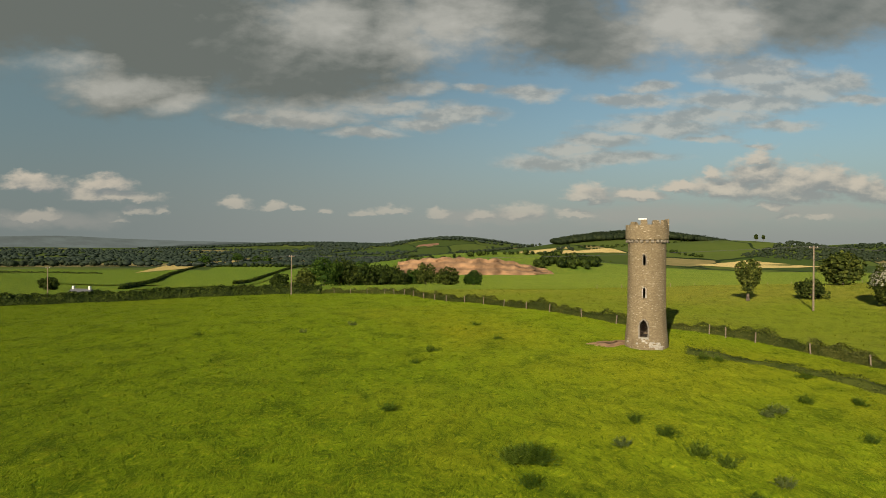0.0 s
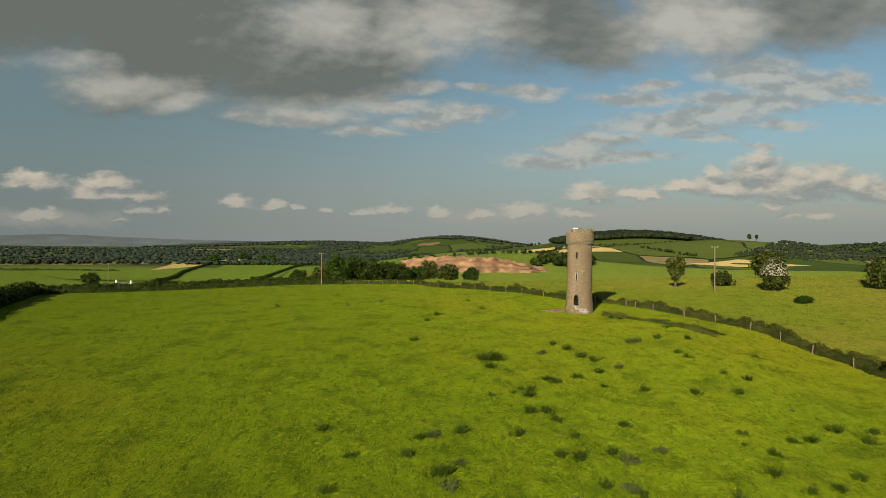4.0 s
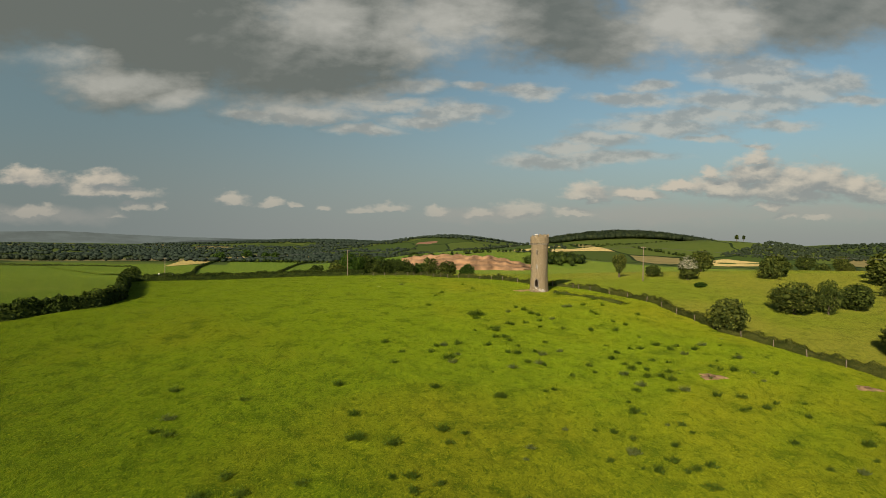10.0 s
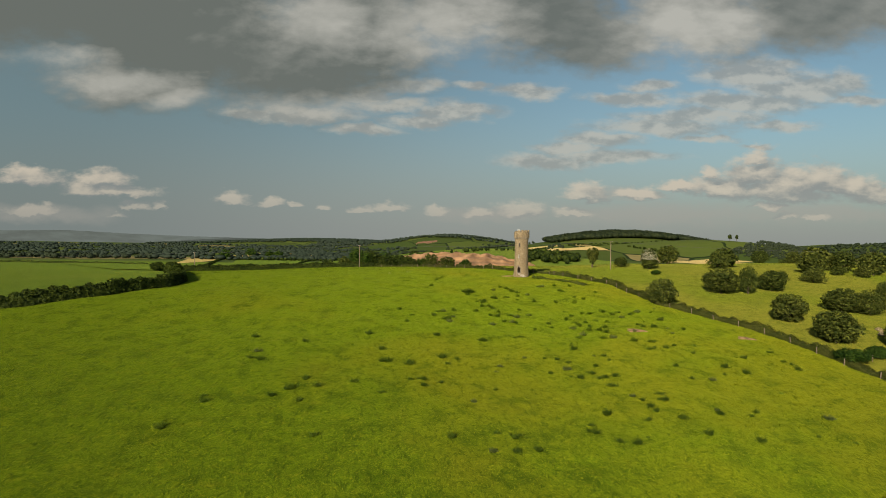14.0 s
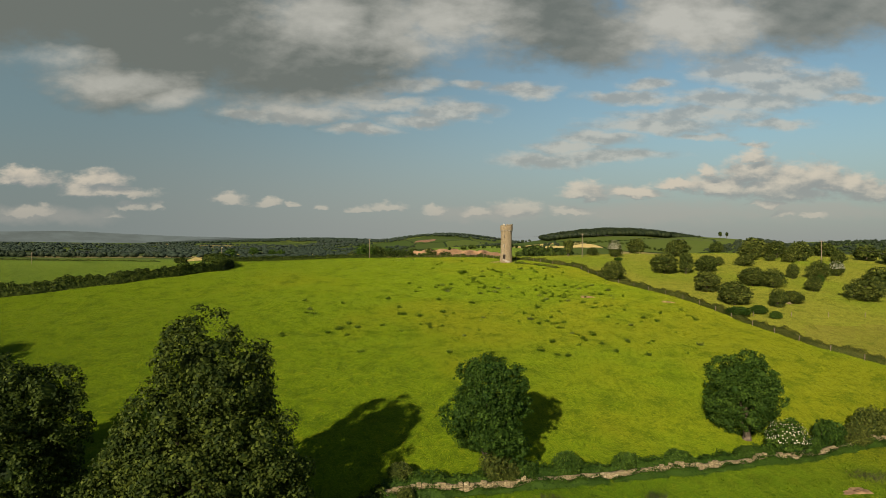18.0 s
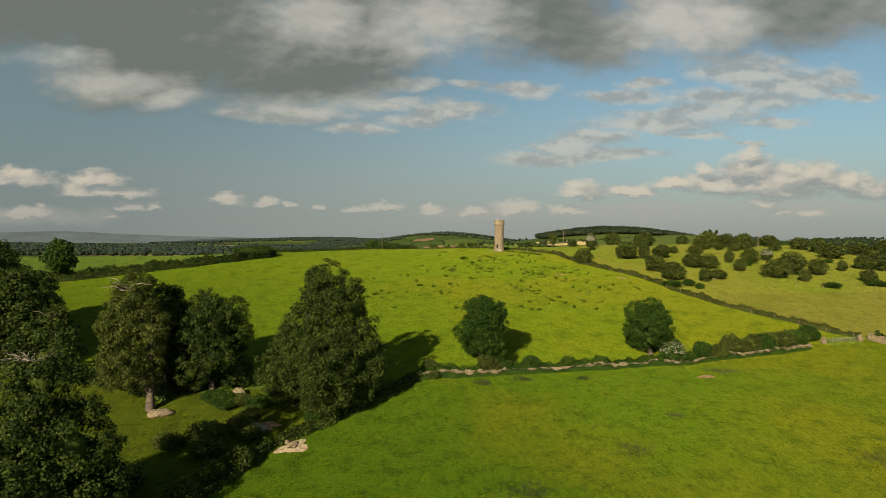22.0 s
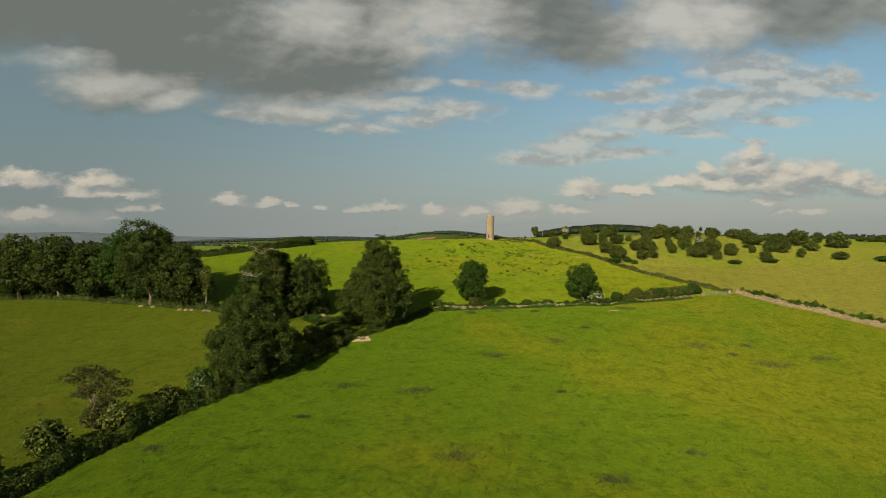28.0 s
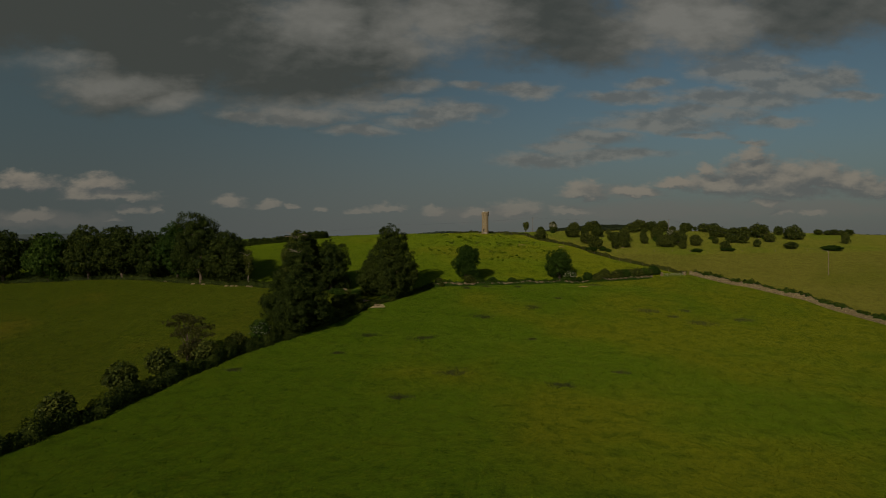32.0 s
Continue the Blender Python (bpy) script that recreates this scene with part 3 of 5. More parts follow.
arch_trim(0.92, 1.95, 1.3, 2.46, 0.17, TOWER_TRIM, "door_surround_stone")
arch_trim(0.30, 1.2, 5.8, 2.2, 0.13, LIMED, "window_surround_stone")
arch_trim(0.30, 1.2, 9.6, 2.18, 0.13, TOWER_TRIM, "window_surround_stone")
gate = part("iron_gate", box((0.9, 0.04, 0.05), (0, -2.12, 1.95)), tower, "rusty iron bar gate in the doorway", IRON)
for k in range(7):
    high = 1.15 + 0.55 * (1 - abs(k - 3) / 3)
    part("bar", box((0.028, 0.028, high), (-0.39 + 0.13 * k, -2.12, 1.3 + high / 2)), gate, mat=IRON)
part("door_sill", box((1.15, 0.5, 0.14), (0, -2.36, 1.26), 0.03), tower, mat=LIMED)
# worn steps of rubble under the door and whitened footing stones
for k in range(46):
    a = random.uniform(-0.9, 0.55) if k < 26 else random.uniform(0.3, 0.85)
    z = random.uniform(0.0, 0.9) if k < 26 else random.uniform(0.05, 0.75)
    if k < 14:
        a, z = random.uniform(-0.22, 0.2), random.uniform(0.1, 1.1)
    r = 2.6 - 0.14 * z
    bm = box((random.uniform(0.28, 0.6), random.uniform(0.2, 0.4), random.uniform(0.16, 0.3)), (0, -r, z), 0.04)
    bmesh.ops.rotate(bm, matrix=Matrix.Rotation(a, 3, "Z"), verts=bm.verts)
    part("footing_stone", bm, tower, mat=LIMED if k >= 26 or k % 3 == 0 else TOWER)
tower.matrix_world = tower.matrix_world @ Matrix.Diagonal((0.955, 0.955, 1.0, 1.0))

# ---- plants ----
def leaf_cards(c, n, size, rng, narrow=0.62):
    """Folded leaf sprays at c that face n."""
    t = np.cross(n, rng.normal(size=c.shape))
    t /= np.linalg.norm(t, axis=1, keepdims=True) + 1e-9
    b = np.cross(n, t)
    s = (size * rng.uniform(0.6, 1.35, len(c)))[:, None]
    lift = n * s * 0.22
    v = np.stack([c + t * s, c + b * s * narrow + lift, c - t * s, c - b * s * narrow + lift], 1).reshape(-1, 3)
    return v, np.arange(len(v)).reshape(-1, 4)


def spread(lobes, count, rng, clump=0.20, per=80, loose=0.10):
    """Points and facings on clumps that sit over the lobes (x, y, z, rx, ry, rz); loose: the share of sprays between the clumps."""
    lobes = np.asarray(lobes, float)
    area = (lobes[:, 3] * lobes[:, 4] + lobes[:, 3] * lobes[:, 5] + lobes[:, 4] * lobes[:, 5])
    subs = []
    for lobe, share in zip(lobes, area / area.sum()):
        k = max(8, int(per * len(lobes) * share))
        d = rng.normal(size=(k, 3))
        d[:, 2] = np.where(d[:, 2] < 0, d[:, 2] * 0.8, d[:, 2])
        d /= np.linalg.norm(d, axis=1, keepdims=True)
        rr = lobe[3:].mean() * clump * rng.uniform(0.6, 1.5, k)
        subs.append(np.concatenate([lobe[:3] + d * lobe[3:] * rng.uniform(0.68, 0.97, (k, 1)), rr[:, None], d], 1))
    subs = np.concatenate(subs)
    deep = np.zeros(len(subs), int)
    for lobe in lobes:
        deep += np.linalg.norm((subs[:, :3] - lobe[:3]) / lobe[3:], axis=1) < 0.66
    if (deep == 0).sum() > 20:
        subs = subs[deep == 0]          # none buried in a neighbouring lobe
    few = int(count * loose)
    pick = rng.choice(len(subs), count - few, p=subs[:, 3] ** 2 / (subs[:, 3] ** 2).sum())
    d = rng.normal(size=(count - few, 3))
    d /= np.linalg.norm(d, axis=1, keepdims=True)
    d += 0.55 * subs[pick, 4:7] + (0, 0, 0.3)
    d /= np.linalg.norm(d, axis=1, keepdims=True)
    c = subs[pick, :3] + d * subs[pick, 3:4] * rng.uniform(0.4, 1.15, (len(d), 1)) * (1, 1, 0.8)
    which = rng.choice(len(lobes), few, p=area / area.sum())
    e = rng.normal(size=(few, 3))
    e /= np.linalg.norm(e, axis=1, keepdims=True)
    c = np.concatenate([c, lobes[which, :3] + e * lobes[which, 3:] * rng.uniform(0.4, 1.0, (few, 1))])
    d = np.concatenate([d, e])
    n = d + rng.normal(size=d.shape) * 0.48 + (0, 0, 0.15)
    return c, n / np.linalg.norm(n, axis=1, keepdims=True)


BALL = None


def core(lobes, shrink=0.40):
    """Rounded dark hearts of the lobes, so that the crown is not see-through."""
    global BALL
    if BALL is None:
        u, v = np.meshgrid(np.arange(7) * 2 * math.pi / 7, np.linspace(-1.3, 1.3, 5))
        BALL = (np.stack([np.cos(u) * np.cos(v), np.sin(u) * np.cos(v), np.sin(v)], -1).reshape(-1, 3),
                np.array([[r * 7 + k, r * 7 + (k + 1) % 7, (r + 1) * 7 + (k + 1) % 7, (r + 1) * 7 + k] for r in range(4) for k in range(7)]))
    return [(np.asarray(lobe[:3]) + BALL[0] * np.asarray(lobe[3:]) * shrink, BALL[1]) for lobe in lobes]


def limbs(lobes, height, base, rng, droop=0.0):
    """A trunk with limbs that reach into the lobes."""
    top = np.array([rng.uniform(-0.4, 0.4), rng.uniform(-0.4, 0.4), height * 0.72])
    line = np.linspace((0, 0, -0.4), top, 7) + rng.normal(size=(7, 3)) * (base * 0.25, base * 0.25, 0)
    pieces = [tube(line, base * np.array([1.45, 1.05, 0.9, 0.75, 0.6, 0.42, 0.2]), 9)]
    for lobe in lobes:
        end = np.asarray(lobe[:3])
        start = line[int(np.clip(end[2] / height * 6 - 1.5, 1, 5))]
        mid = (start + end) / 2 + (0, 0, np.linalg.norm(end - start) * 0.12)
        pieces.append(tube([start, mid, end], [base * 0.45, base * 0.3, base * 0.08], 6))
    return joined(pieces)


def tree(name, x, y, lobes, height, base, count, size, mat, seed, label, turn=0.0, bark=None, clump=0.20, per=80, bare=0, thick=1.0, category="tree", group=""):
    """A tree: trunk with limbs, and a crown of leaf sprays. bare: dead branches that stick out at the top."""
    rng = np.random.default_rng(seed)
    thing = empty(name, x, y, turn=turn, label=label, category=category, group=group)
    v, q = limbs(lobes, height, base, rng)
    part("trunk", mesh_of("trunk", v, q, bark or BARK, True), thing)
    c, n = spread(lobes, count, rng, clump, per)
    low = c[:, 2] > 0.25
    v, q = joined([leaf_cards(c[low], n[low], size, rng)] + core(lobes))
    part("crown", mesh_of("crown", v, q, mat), thing)
    for k in range(bare):
        a = rng.uniform(0, 6.28)
        top = np.array([lobes[0][0], lobes[0][1] - lobes[0][4] * 0.55, lobes[0][2] + lobes[0][5] * 0.30])
        if k % 2:
            a = rng.uniform(2.6, 4.6)
        pts = [top]
        for _ in range(4):
            a += rng.uniform(-0.7, 0.7)
            pts.append(pts[-1] + np.array((math.cos(a) * rng.uniform(0.8, 1.8), math.sin(a) * rng.uniform(0.8, 1.8), rng.uniform(-0.3, 1.0))) * (0.35 + 0.65 * thick))
        v, q = tube(pts, [thick * g for g in (0.17, 0.14, 0.11, 0.07, 0.03)], 5)
        part("dead_branch", mesh_of("dead_branch", v, q, PALE_BARK, True), thing, "bleached bare branch")
    return thing


def lobes_round(w, h, low, n, rng):
    """Lobes of an uneven rounded crown w wide, h high, that begins at the height low."""
    out = [(0, 0, low + (h - low) * 0.5, w * 0.31, w * 0.31, (h - low) * 0.42)]
    for k in range(n):
        a = k * 2.4 + rng.uniform(-0.5, 0.5)
        f = (k + 0.5) / n
        s = w * rng.uniform(0.13, 0.25)
        r = (w * 0.5 - s) * math.sqrt(max(0.12, 1 - (1.7 * f - 0.62) ** 2)) * rng.uniform(0.75, 1.08)
        z = low + (h - low) * (0.12 + 0.76 * f)
        out.append((r * math.cos(a), r * math.sin(a), z, s, s, s * rng.uniform(0.75, 1.1)))
    return out


def lobes_bush(w, h, n, rng):
    """Lobes of a domed bush."""
    out = [(0, 0, h * 0.40, w * 0.33, w * 0.33, h * 0.42)]
    for k in range(n):
        a = k * 2.4 + rng.uniform(-0.5, 0.5)
        f = math.sqrt((k + 0.5) / n) * rng.uniform(0.88, 1.05)
        s = w * (0.205 - 0.085 * f) * rng.uniform(0.8, 1.2)
        r = (w / 2 - s) * f
        out.append((r * math.cos(a), r * math.sin(a), h * (0.13 + 0.62 * math.sqrt(max(0.02, 1 - 0.95 * f * f)) + rng.uniform(-0.05, 0.05)), s, s, h * rng.uniform(0.16, 0.24)))
    return out


# the great trees by the corner of the lower fields
rng = np.random.default_rng(11)
ivy = [(-0.2, 0, 22.0, 4.4, 4.4, 5.4), (2.4, 0.3, 20.0, 4.4, 4.4, 5.6), (-9.6, -0.5, 7.5, 3.4, 3.6, 4.0), (-4.0, 0, 14.0, 4.4, 4.4, 5.0), (5.2, 0, 13.4, 4.2, 4.4, 5.4), (-0.5, 0.4, 13.0, 6.0, 5.6, 7.0), (4.8, 0, 9.0, 5.6, 5.0, 6.5), (-5.6, 0.5, 8.5, 5.2, 5.0, 6.2), (1.0, -4.5, 8.0, 5.2, 4.4, 6.8),
       (2.4, 1.0, 16.0, 4.8, 4.2, 5.2), (7.2, 0.5, 8.0, 3.4, 3.6, 4.4), (-7.4, 0, 10.5, 3.2, 3.4, 3.8), (0, 4.5, 8.5, 5, 4.2, 6.2), (-2.6, -1.5, 17.0, 3.6, 3.6, 4.6),
       (0.5, -3.0, 3.2, 4.6, 4.2, 3.2), (-8.2, -0.5, 6.0, 3.8, 3.8, 4.6), (-7.0, 0, 2.8, 3.4, 3.4, 2.6), (5.0, 0, 3.6, 3.6, 3.6, 3.0), (-4.6, 0, 3.6, 3.8, 3.6, 3.0)]
tree("lime_tree", -20.6, -106, ivy, 26, 0.75, 92000, 0.185, LEAF_DARK, 1, "tall dark-leaved lime tree with a broad skirt of foliage")
oval = lobes_round(13, 16.2, 1.6, 11, rng)
tree("sycamore_tree", 9.2, -86.5, oval, 16, 0.45, 38000, 0.155, LEAF_FRESH, 2, "compact fresh-green sycamore standing by the stone wall")
squat = lobes_round(13.5, 13, 0.6, 12, rng)
tree("sycamore_tree", 50, -73.5, squat, 12.5, 0.5, 34000, 0.165, LEAF_FRESH, 3, "broad dense sycamore rising out of the field wall")
tree("maple_tree", -44.5, -98, lobes_round(18.5, 19.5, 0.4, 16, rng), 18, 0.5, 48000, 0.19, LEAF_DARK, 4, "round-headed dark maple at the field corner")
stag = [(-2.5, 0, 20.0, 3.6, 3.8, 5.2), (-4.8, 0, 14.0, 4.2, 4.4, 6.0), (-0.8, 0.6, 14, 3.8, 4.2, 6.0), (-6.4, 0, 8.5, 3.4, 3.8, 4.6), (-0.6, -1, 8.0, 3.0, 3.2, 4.2), (-3.4, -2.8, 9.5, 3.8, 3.6, 5)]
tree("ash_tree", -52, -107, stag, 25, 0.62, 40000, 0.18, LEAF_THORN, 5, "old ash tree with a thinning top and bleached dead branches", clump=0.22, bare=9)
tall = [(1.0, 0, 22.5, 4.2, 4.2, 6.6), (-1.5, 0, 15.5, 5.4, 5.4, 6.6), (3.6, 0.5, 13.5, 5.0, 5.0, 6.0), (-4.8, 0, 8.5, 5.6, 5.6, 6.8), (5.0, 0, 7.6, 5.2, 5.2, 6.2), (0.4, -4.6, 7.6, 5.8, 4.8, 6.8),
        (-8.0, 0.4, 6.5, 3.4, 3.4, 4.6), (8.2, 0, 6, 3.0, 3.4, 4.4), (0, 4.8, 8, 5.4, 4.6, 6.6), (0, -3, 3, 5.5, 4.5, 3.4), (-5, 0, 3, 4.4, 4.4, 3.2), (5, 0, 3, 4.2, 4.4, 3.2)]
tree("lime_tree", -46.5, -146, tall, 28, 0.75, 88000, 0.19, LEAF_DARK, 6, "tall dark lime tree with foliage down to the hedge", bare=14, thick=0.4)
tree("oak_tree", -52.5, -99, lobes_round(13, 22, 1.5, 12, rng), 20, 0.5, 22000, 0.23, LEAF_DARK, 21, "dark oak crowded between its neighbours")

# the row along the west field
row = [(-88, -88, 17, 20), (-101, -83, 22, 29.5), (-113, -77, 18, 25), (-127, -72, 17, 20), (-140, -71, 19, 21.5), (-155, -70, 18, 21), (-172, -71, 18, 20), (-190, -73, 18, 21)]
row_group = "trees along the west field"
for k, (x, y, w, h) in enumerate(row):
    tree("beech_tree", x, y, lobes_round(w * 1.22, h * 1.03, 1.6, 15, rng), h, 0.55, 22000 if k < 3 else 12500, 0.29 if k < 3 else 0.38, LEAF_FRESH if k % 4 == 2 else LEAF_DARK, 30 + k,
         "mature broad-crowned beech tree in a field-edge row", group=row_group, bare=2 if k == 1 else 0)
for k, (x, y, w, h) in enumerate([(-94, -79, 17, 19), (-108, -70, 18, 22), (-122, -66, 17, 19), (-147, -63, 18, 19.5), (-165, -63, 18, 19), (-181, -64, 18, 19)]):
    tree("beech_tree", x, y, lobes_round(w, h, 0.8, 12, rng), h, 0.5, 3600, 0.58, LEAF_DARK, 130 + k, "shaded beech tree behind a field-edge row", group=row_group)
tree("dying_tree", -78.5, -92, [(0, 0, 11, 1.8, 1.8, 3.5), (0.4, 0, 6.5, 1.6, 1.6, 2.6)], 15, 0.22, 1800, 0.24, LEAF_THORN, 41, "slender half-dead tree with sparse brownish leaves", bark=PALE_BARK, bare=3, thick=0.5)
tree("hedge_tree", -137, 2, lobes_round(13, 15, 1.0, 10, rng), 14, 0.4, 7000, 0.4, LEAF_FRESH, 42, "round hedgerow tree above the boundary hedge")
tree("withered_tree", -69, -172, [(-4.5, 0, 10.0, 2.4, 2.0, 0.9), (-1.5, 0, 11.6, 2.8, 2.0, 1.0), (1.8, 0, 10.8, 3.0, 2.2, 1.0), (4.6, 0.3, 9.0, 2.6, 2.0, 0.9), (0, 0, 8.6, 3.0, 2.2, 1.0), (3.0, 0, 7.0, 2.6, 2.2, 1.0), (-2.4, 0, 7.0, 2.4, 2.0, 1.0), (5.8, 0, 7.0, 1.6, 1.6, 0.7), (2.0, 0, 4.2, 3.0, 2.6, 1.8), (0, 0, 2.4, 2.6, 2.6, 2.0)], 13, 0.28, 6500, 0.20, LEAF_DRY, 43, "withered brownish tree rising out of the hedge", clump=0.2)

# bushes, built once for each kind and copied
BUSHES = {}
for k, (w, h, mat, kind) in enumerate([(10, 6.6, LEAF_THORN, "wide wind-shaped hawthorn bush"), (9, 7.4, LEAF_THORN, "dense dark hawthorn bush"), (7, 5.6, LEAF_THORN, "rounded hawthorn bush"),
                                        (9, 4.0, LEAF_FRESH, "low spreading bramble thicket")]):
    for fine, count, size in ((True, 4400, 0.21), (False, 1500, 0.38)):
        lobes = lobes_bush(w, h, 16, np.random.default_rng(60 + k))
        x, y = ((152, 158), (176, 172), (203, 160), (226, 174))[k] if fine else (206 + 14 * k, 232)
        BUSHES[k, fine] = tree("bush", x, y, lobes, h * 0.8, 0.22, count, size, mat, 60 + k, kind + " in rough pasture", category="bush", group="pasture bushes"), w, h
turn_ = random.Random(4)


def bush(x, y, w, h, kind, sink=0.0):
    """A copy of a bush, w wide and h high; the finer ones where the walk comes near."""
    ob, w0, h0 = BUSHES[kind, abs(x) < 150 and -125 < y < 70]
    m = pose(x, y, at(x, y) - sink, 0, 0, turn_.uniform(0, 360)) @ Matrix.Diagonal((w / w0, w / w0, h / h0, 1))
    new_ob = copy_thing(ob, Matrix())
    new_ob.matrix_basis = m
    return new_ob


EAST_BUSHES = [(72.8, 110.4, 5.6, 3.6), (106.9, 153, 10.5, 8.2), (112, 108, 9, 7), (106, 101, 7, 6.6), (82.5, 47.5, 11, 7), (59.4, 30.2, 7.5, 6.3), (76.6, 82.8, 3.6, 1.4), (90.2, 47.4, 5.4, 7.6), (99.8, 52.6, 8.2, 5.7), (111.1, 67.6, 4.3, 3.4), (83.8, 16.4, 8.8, 6.3), (84.4, 0.6, 9.0, 6.3), (122.0, 69.2, 7.7, 4.1), (134.2, 89.4, 9.3, 7.0), (143.2, 101.0, 11.7, 8.1), (141.2, 85.7, 5.1, 3.2), (151.1, 98.4, 9.5, 7.2), (154.2, 87.1, 8.7, 7.8)]
EAST_BUSHES += [(147.1, 81.7, 6.0, 3.7), (167.5, 102.9, 5.4, 3.6), (181.8, 113.4, 9.9, 6.0), (166.6, 80.4, 6.0, 5.0), (125.9, 43.4, 4.4, 5.3), (119.2, 21.0, 4.9, 4.7), (134.9, 43.5, 8.0, 6.3), (131.0, 36.4, 2.6, 2.9), (103.4, 27.3, 9.2, 5.7), (109.2, 25.5, 7.5, 5.7), (95.5, -1.3, 5.2, 5.1), (102.4, 3.5, 6.1, 3.5), (86.5, -8.3, 4.4, 2.3), (88.5, -12.9, 3.2, 1.9), (79.8, -11.0, 7.1, 2.2), (127.3, 9.8, 10.9, 6.5), (137.9, 17.8, 11.2, 8.8), (148.1, 17.8, 7.2, 6.3)]
EAST_BUSHES += [(135.5, 5.3, 4.6, 4.4), (186.1, 91.9, 11.4, 6.0), (186.3, 77.9, 8.0, 7.1), (182.2, 60.9, 12.2, 6.4), (199.6, 76.1, 8.9, 4.9), (203.3, 71.4, 8.8, 5.6), (175.3, 30.6, 7.6, 6.0), (180.7, 28.6, 9.2, 7.5), (163.7, 26.5, 3.8, 4.1), (160.2, 6.7, 6.2, 4.5), (158.8, 0.7, 8.3, 1.8), (139.5, -4.1, 6.6, 1.9), (170.9, 46.3, 4.5, 1.7), (182.8, 15.1, 4.4, 4.6), (202.3, 37.1, 6.9, 5.2), (208.4, 60.9, 14.0, 8.8), (229.2, 75.0, 6.9, 6.2), (207.4, 51.3, 4.6, 2.2)]
EAST_BUSHES += [(224.7, 50.6, 12.0, 8.6), (201.0, 12.0, 7.8, 4.1), (222.1, 8.4, 11.5, 2.7), (246.5, 32.8, 5.2, 6.6), (228.7, 50.2, 6.6, 5.5), (264.3, 87.6, 6.1, 3.5), (269.1, 84.9, 4.8, 3.3), (275.1, 86.7, 7.3, 4.1), (278.4, 84.3, 4.8, 3.6), (283.6, 84.1, 7.2, 4.1)]
for k, (x, y, w, h) in enumerate(EAST_BUSHES):
    bush(x, y, w * 1.2, h * 1.1, 3 if h < 3.2 else (0, 1, 2)[(k * 7) % 3])
tree("field_maple", 62, 112, [(0.9, 0, 5.8, 1.4, 1.4, 2.0), (-1.1, 0.2, 5.6, 1.1, 1.2, 1.9), (0.2, 0, 4.2, 1.7, 1.5, 1.7), (1.2, 0, 3.8, 1.0, 1.0, 1.4), (0.1, 0, 2.5, 1.1, 1.1, 1.2)], 7.2, 0.28, 4200, 0.2, LEAF_THORN, 50,
     "small upright field maple standing alone in pasture")
thorn = tree("flowering_hawthorn", 80, 100, lobes_bush(7.5, 8.2, 9, rng), 7, 0.2, 3600, 0.28, LEAF_THORN, 51, "hawthorn in white blossom on its upper branches", category="bush")
elder = tree("flowering_elder", 54, -77.5, lobes_bush(7.0, 5.6, 11, rng), 5, 0.14, 4200, 0.2, LEAF_FRESH, 52, "elder bush with cream flower heads by the wall", category="bush")
elder_2 = tree("flowering_elder", -54, -157, lobes_bush(8.0, 7.0, 9, rng), 4.5, 0.14, 3000, 0.26, LEAF_FRESH, 53, "elder bush with cream flower heads in the hedge", category="bush")
for thing, w, h, n, low in ((thorn, 6.2, 8.0, 1100, 0.42), (elder, 6.8, 5.4, 330, 0.3), (elder_2, 7.6, 6.6, 170, 0.2)):
    r = np.random.default_rng(n)
    d = r.normal(size=(n, 3))
    d[:, 2] = np.abs(d[:, 2])
    d /= np.linalg.norm(d, axis=1, keepdims=True)
    c = d * (w / 2, w / 2, h * 0.52) * r.uniform(0.8, 1.02, (n, 1)) + (0, 0, h * 0.44)
    c = c[c[:, 2] > h * low]
    petal = 0.15 if thing is thorn else 0.10
    v, q = leaf_cards(c, (c - (0, 0, h * 0.3)) / np.linalg.norm(c - (0, 0, h * 0.3), axis=1, keepdims=True), petal, r, 0.9)
    part("blossom", mesh_of("blossom", v, q, BLOSSOM), thing, "cream-white flower heads")

m = pose(146.5, 51.5, at(146.5, 51.5), 0, 0, 70) @ Matrix.Diagonal((0.9, 0.9, 0.72, 1))
copy_thing(thorn, Matrix()).matrix_basis = m


# hedges
def along(line, step):
    """Points every step metres along a line, with the way across."""
    line = np.asarray(line, float)
    d = np.linalg.norm(np.diff(line, axis=0), axis=1)
    s = np.concatenate([[0], np.cumsum(d)])
    t = np.arange(0, s[-1], step)
    p = np.stack([np.interp(t, s, line[:, 0]), np.interp(t, s, line[:, 1])], 1)
    e = np.stack([np.interp(t + 0.5, s, line[:, 0]), np.interp(t + 0.5, s, line[:, 1])], 1) - np.stack([np.interp(t - 0.5, s, line[:, 0]), np.interp(t - 0.5, s, line[:, 1])], 1)
    e /= np.linalg.norm(e, axis=1, keepdims=True) + 1e-9
    return p, np.stack([-e[:, 1], e[:, 0]], 1)


def wavy(t, seed):
    return np.sin(t * 0.9 + seed) * 0.3 + np.sin(t * 0.37 + seed * 2.1) * 0.4 + np.sin(t * 2.3 + seed * 3.3) * 0.3


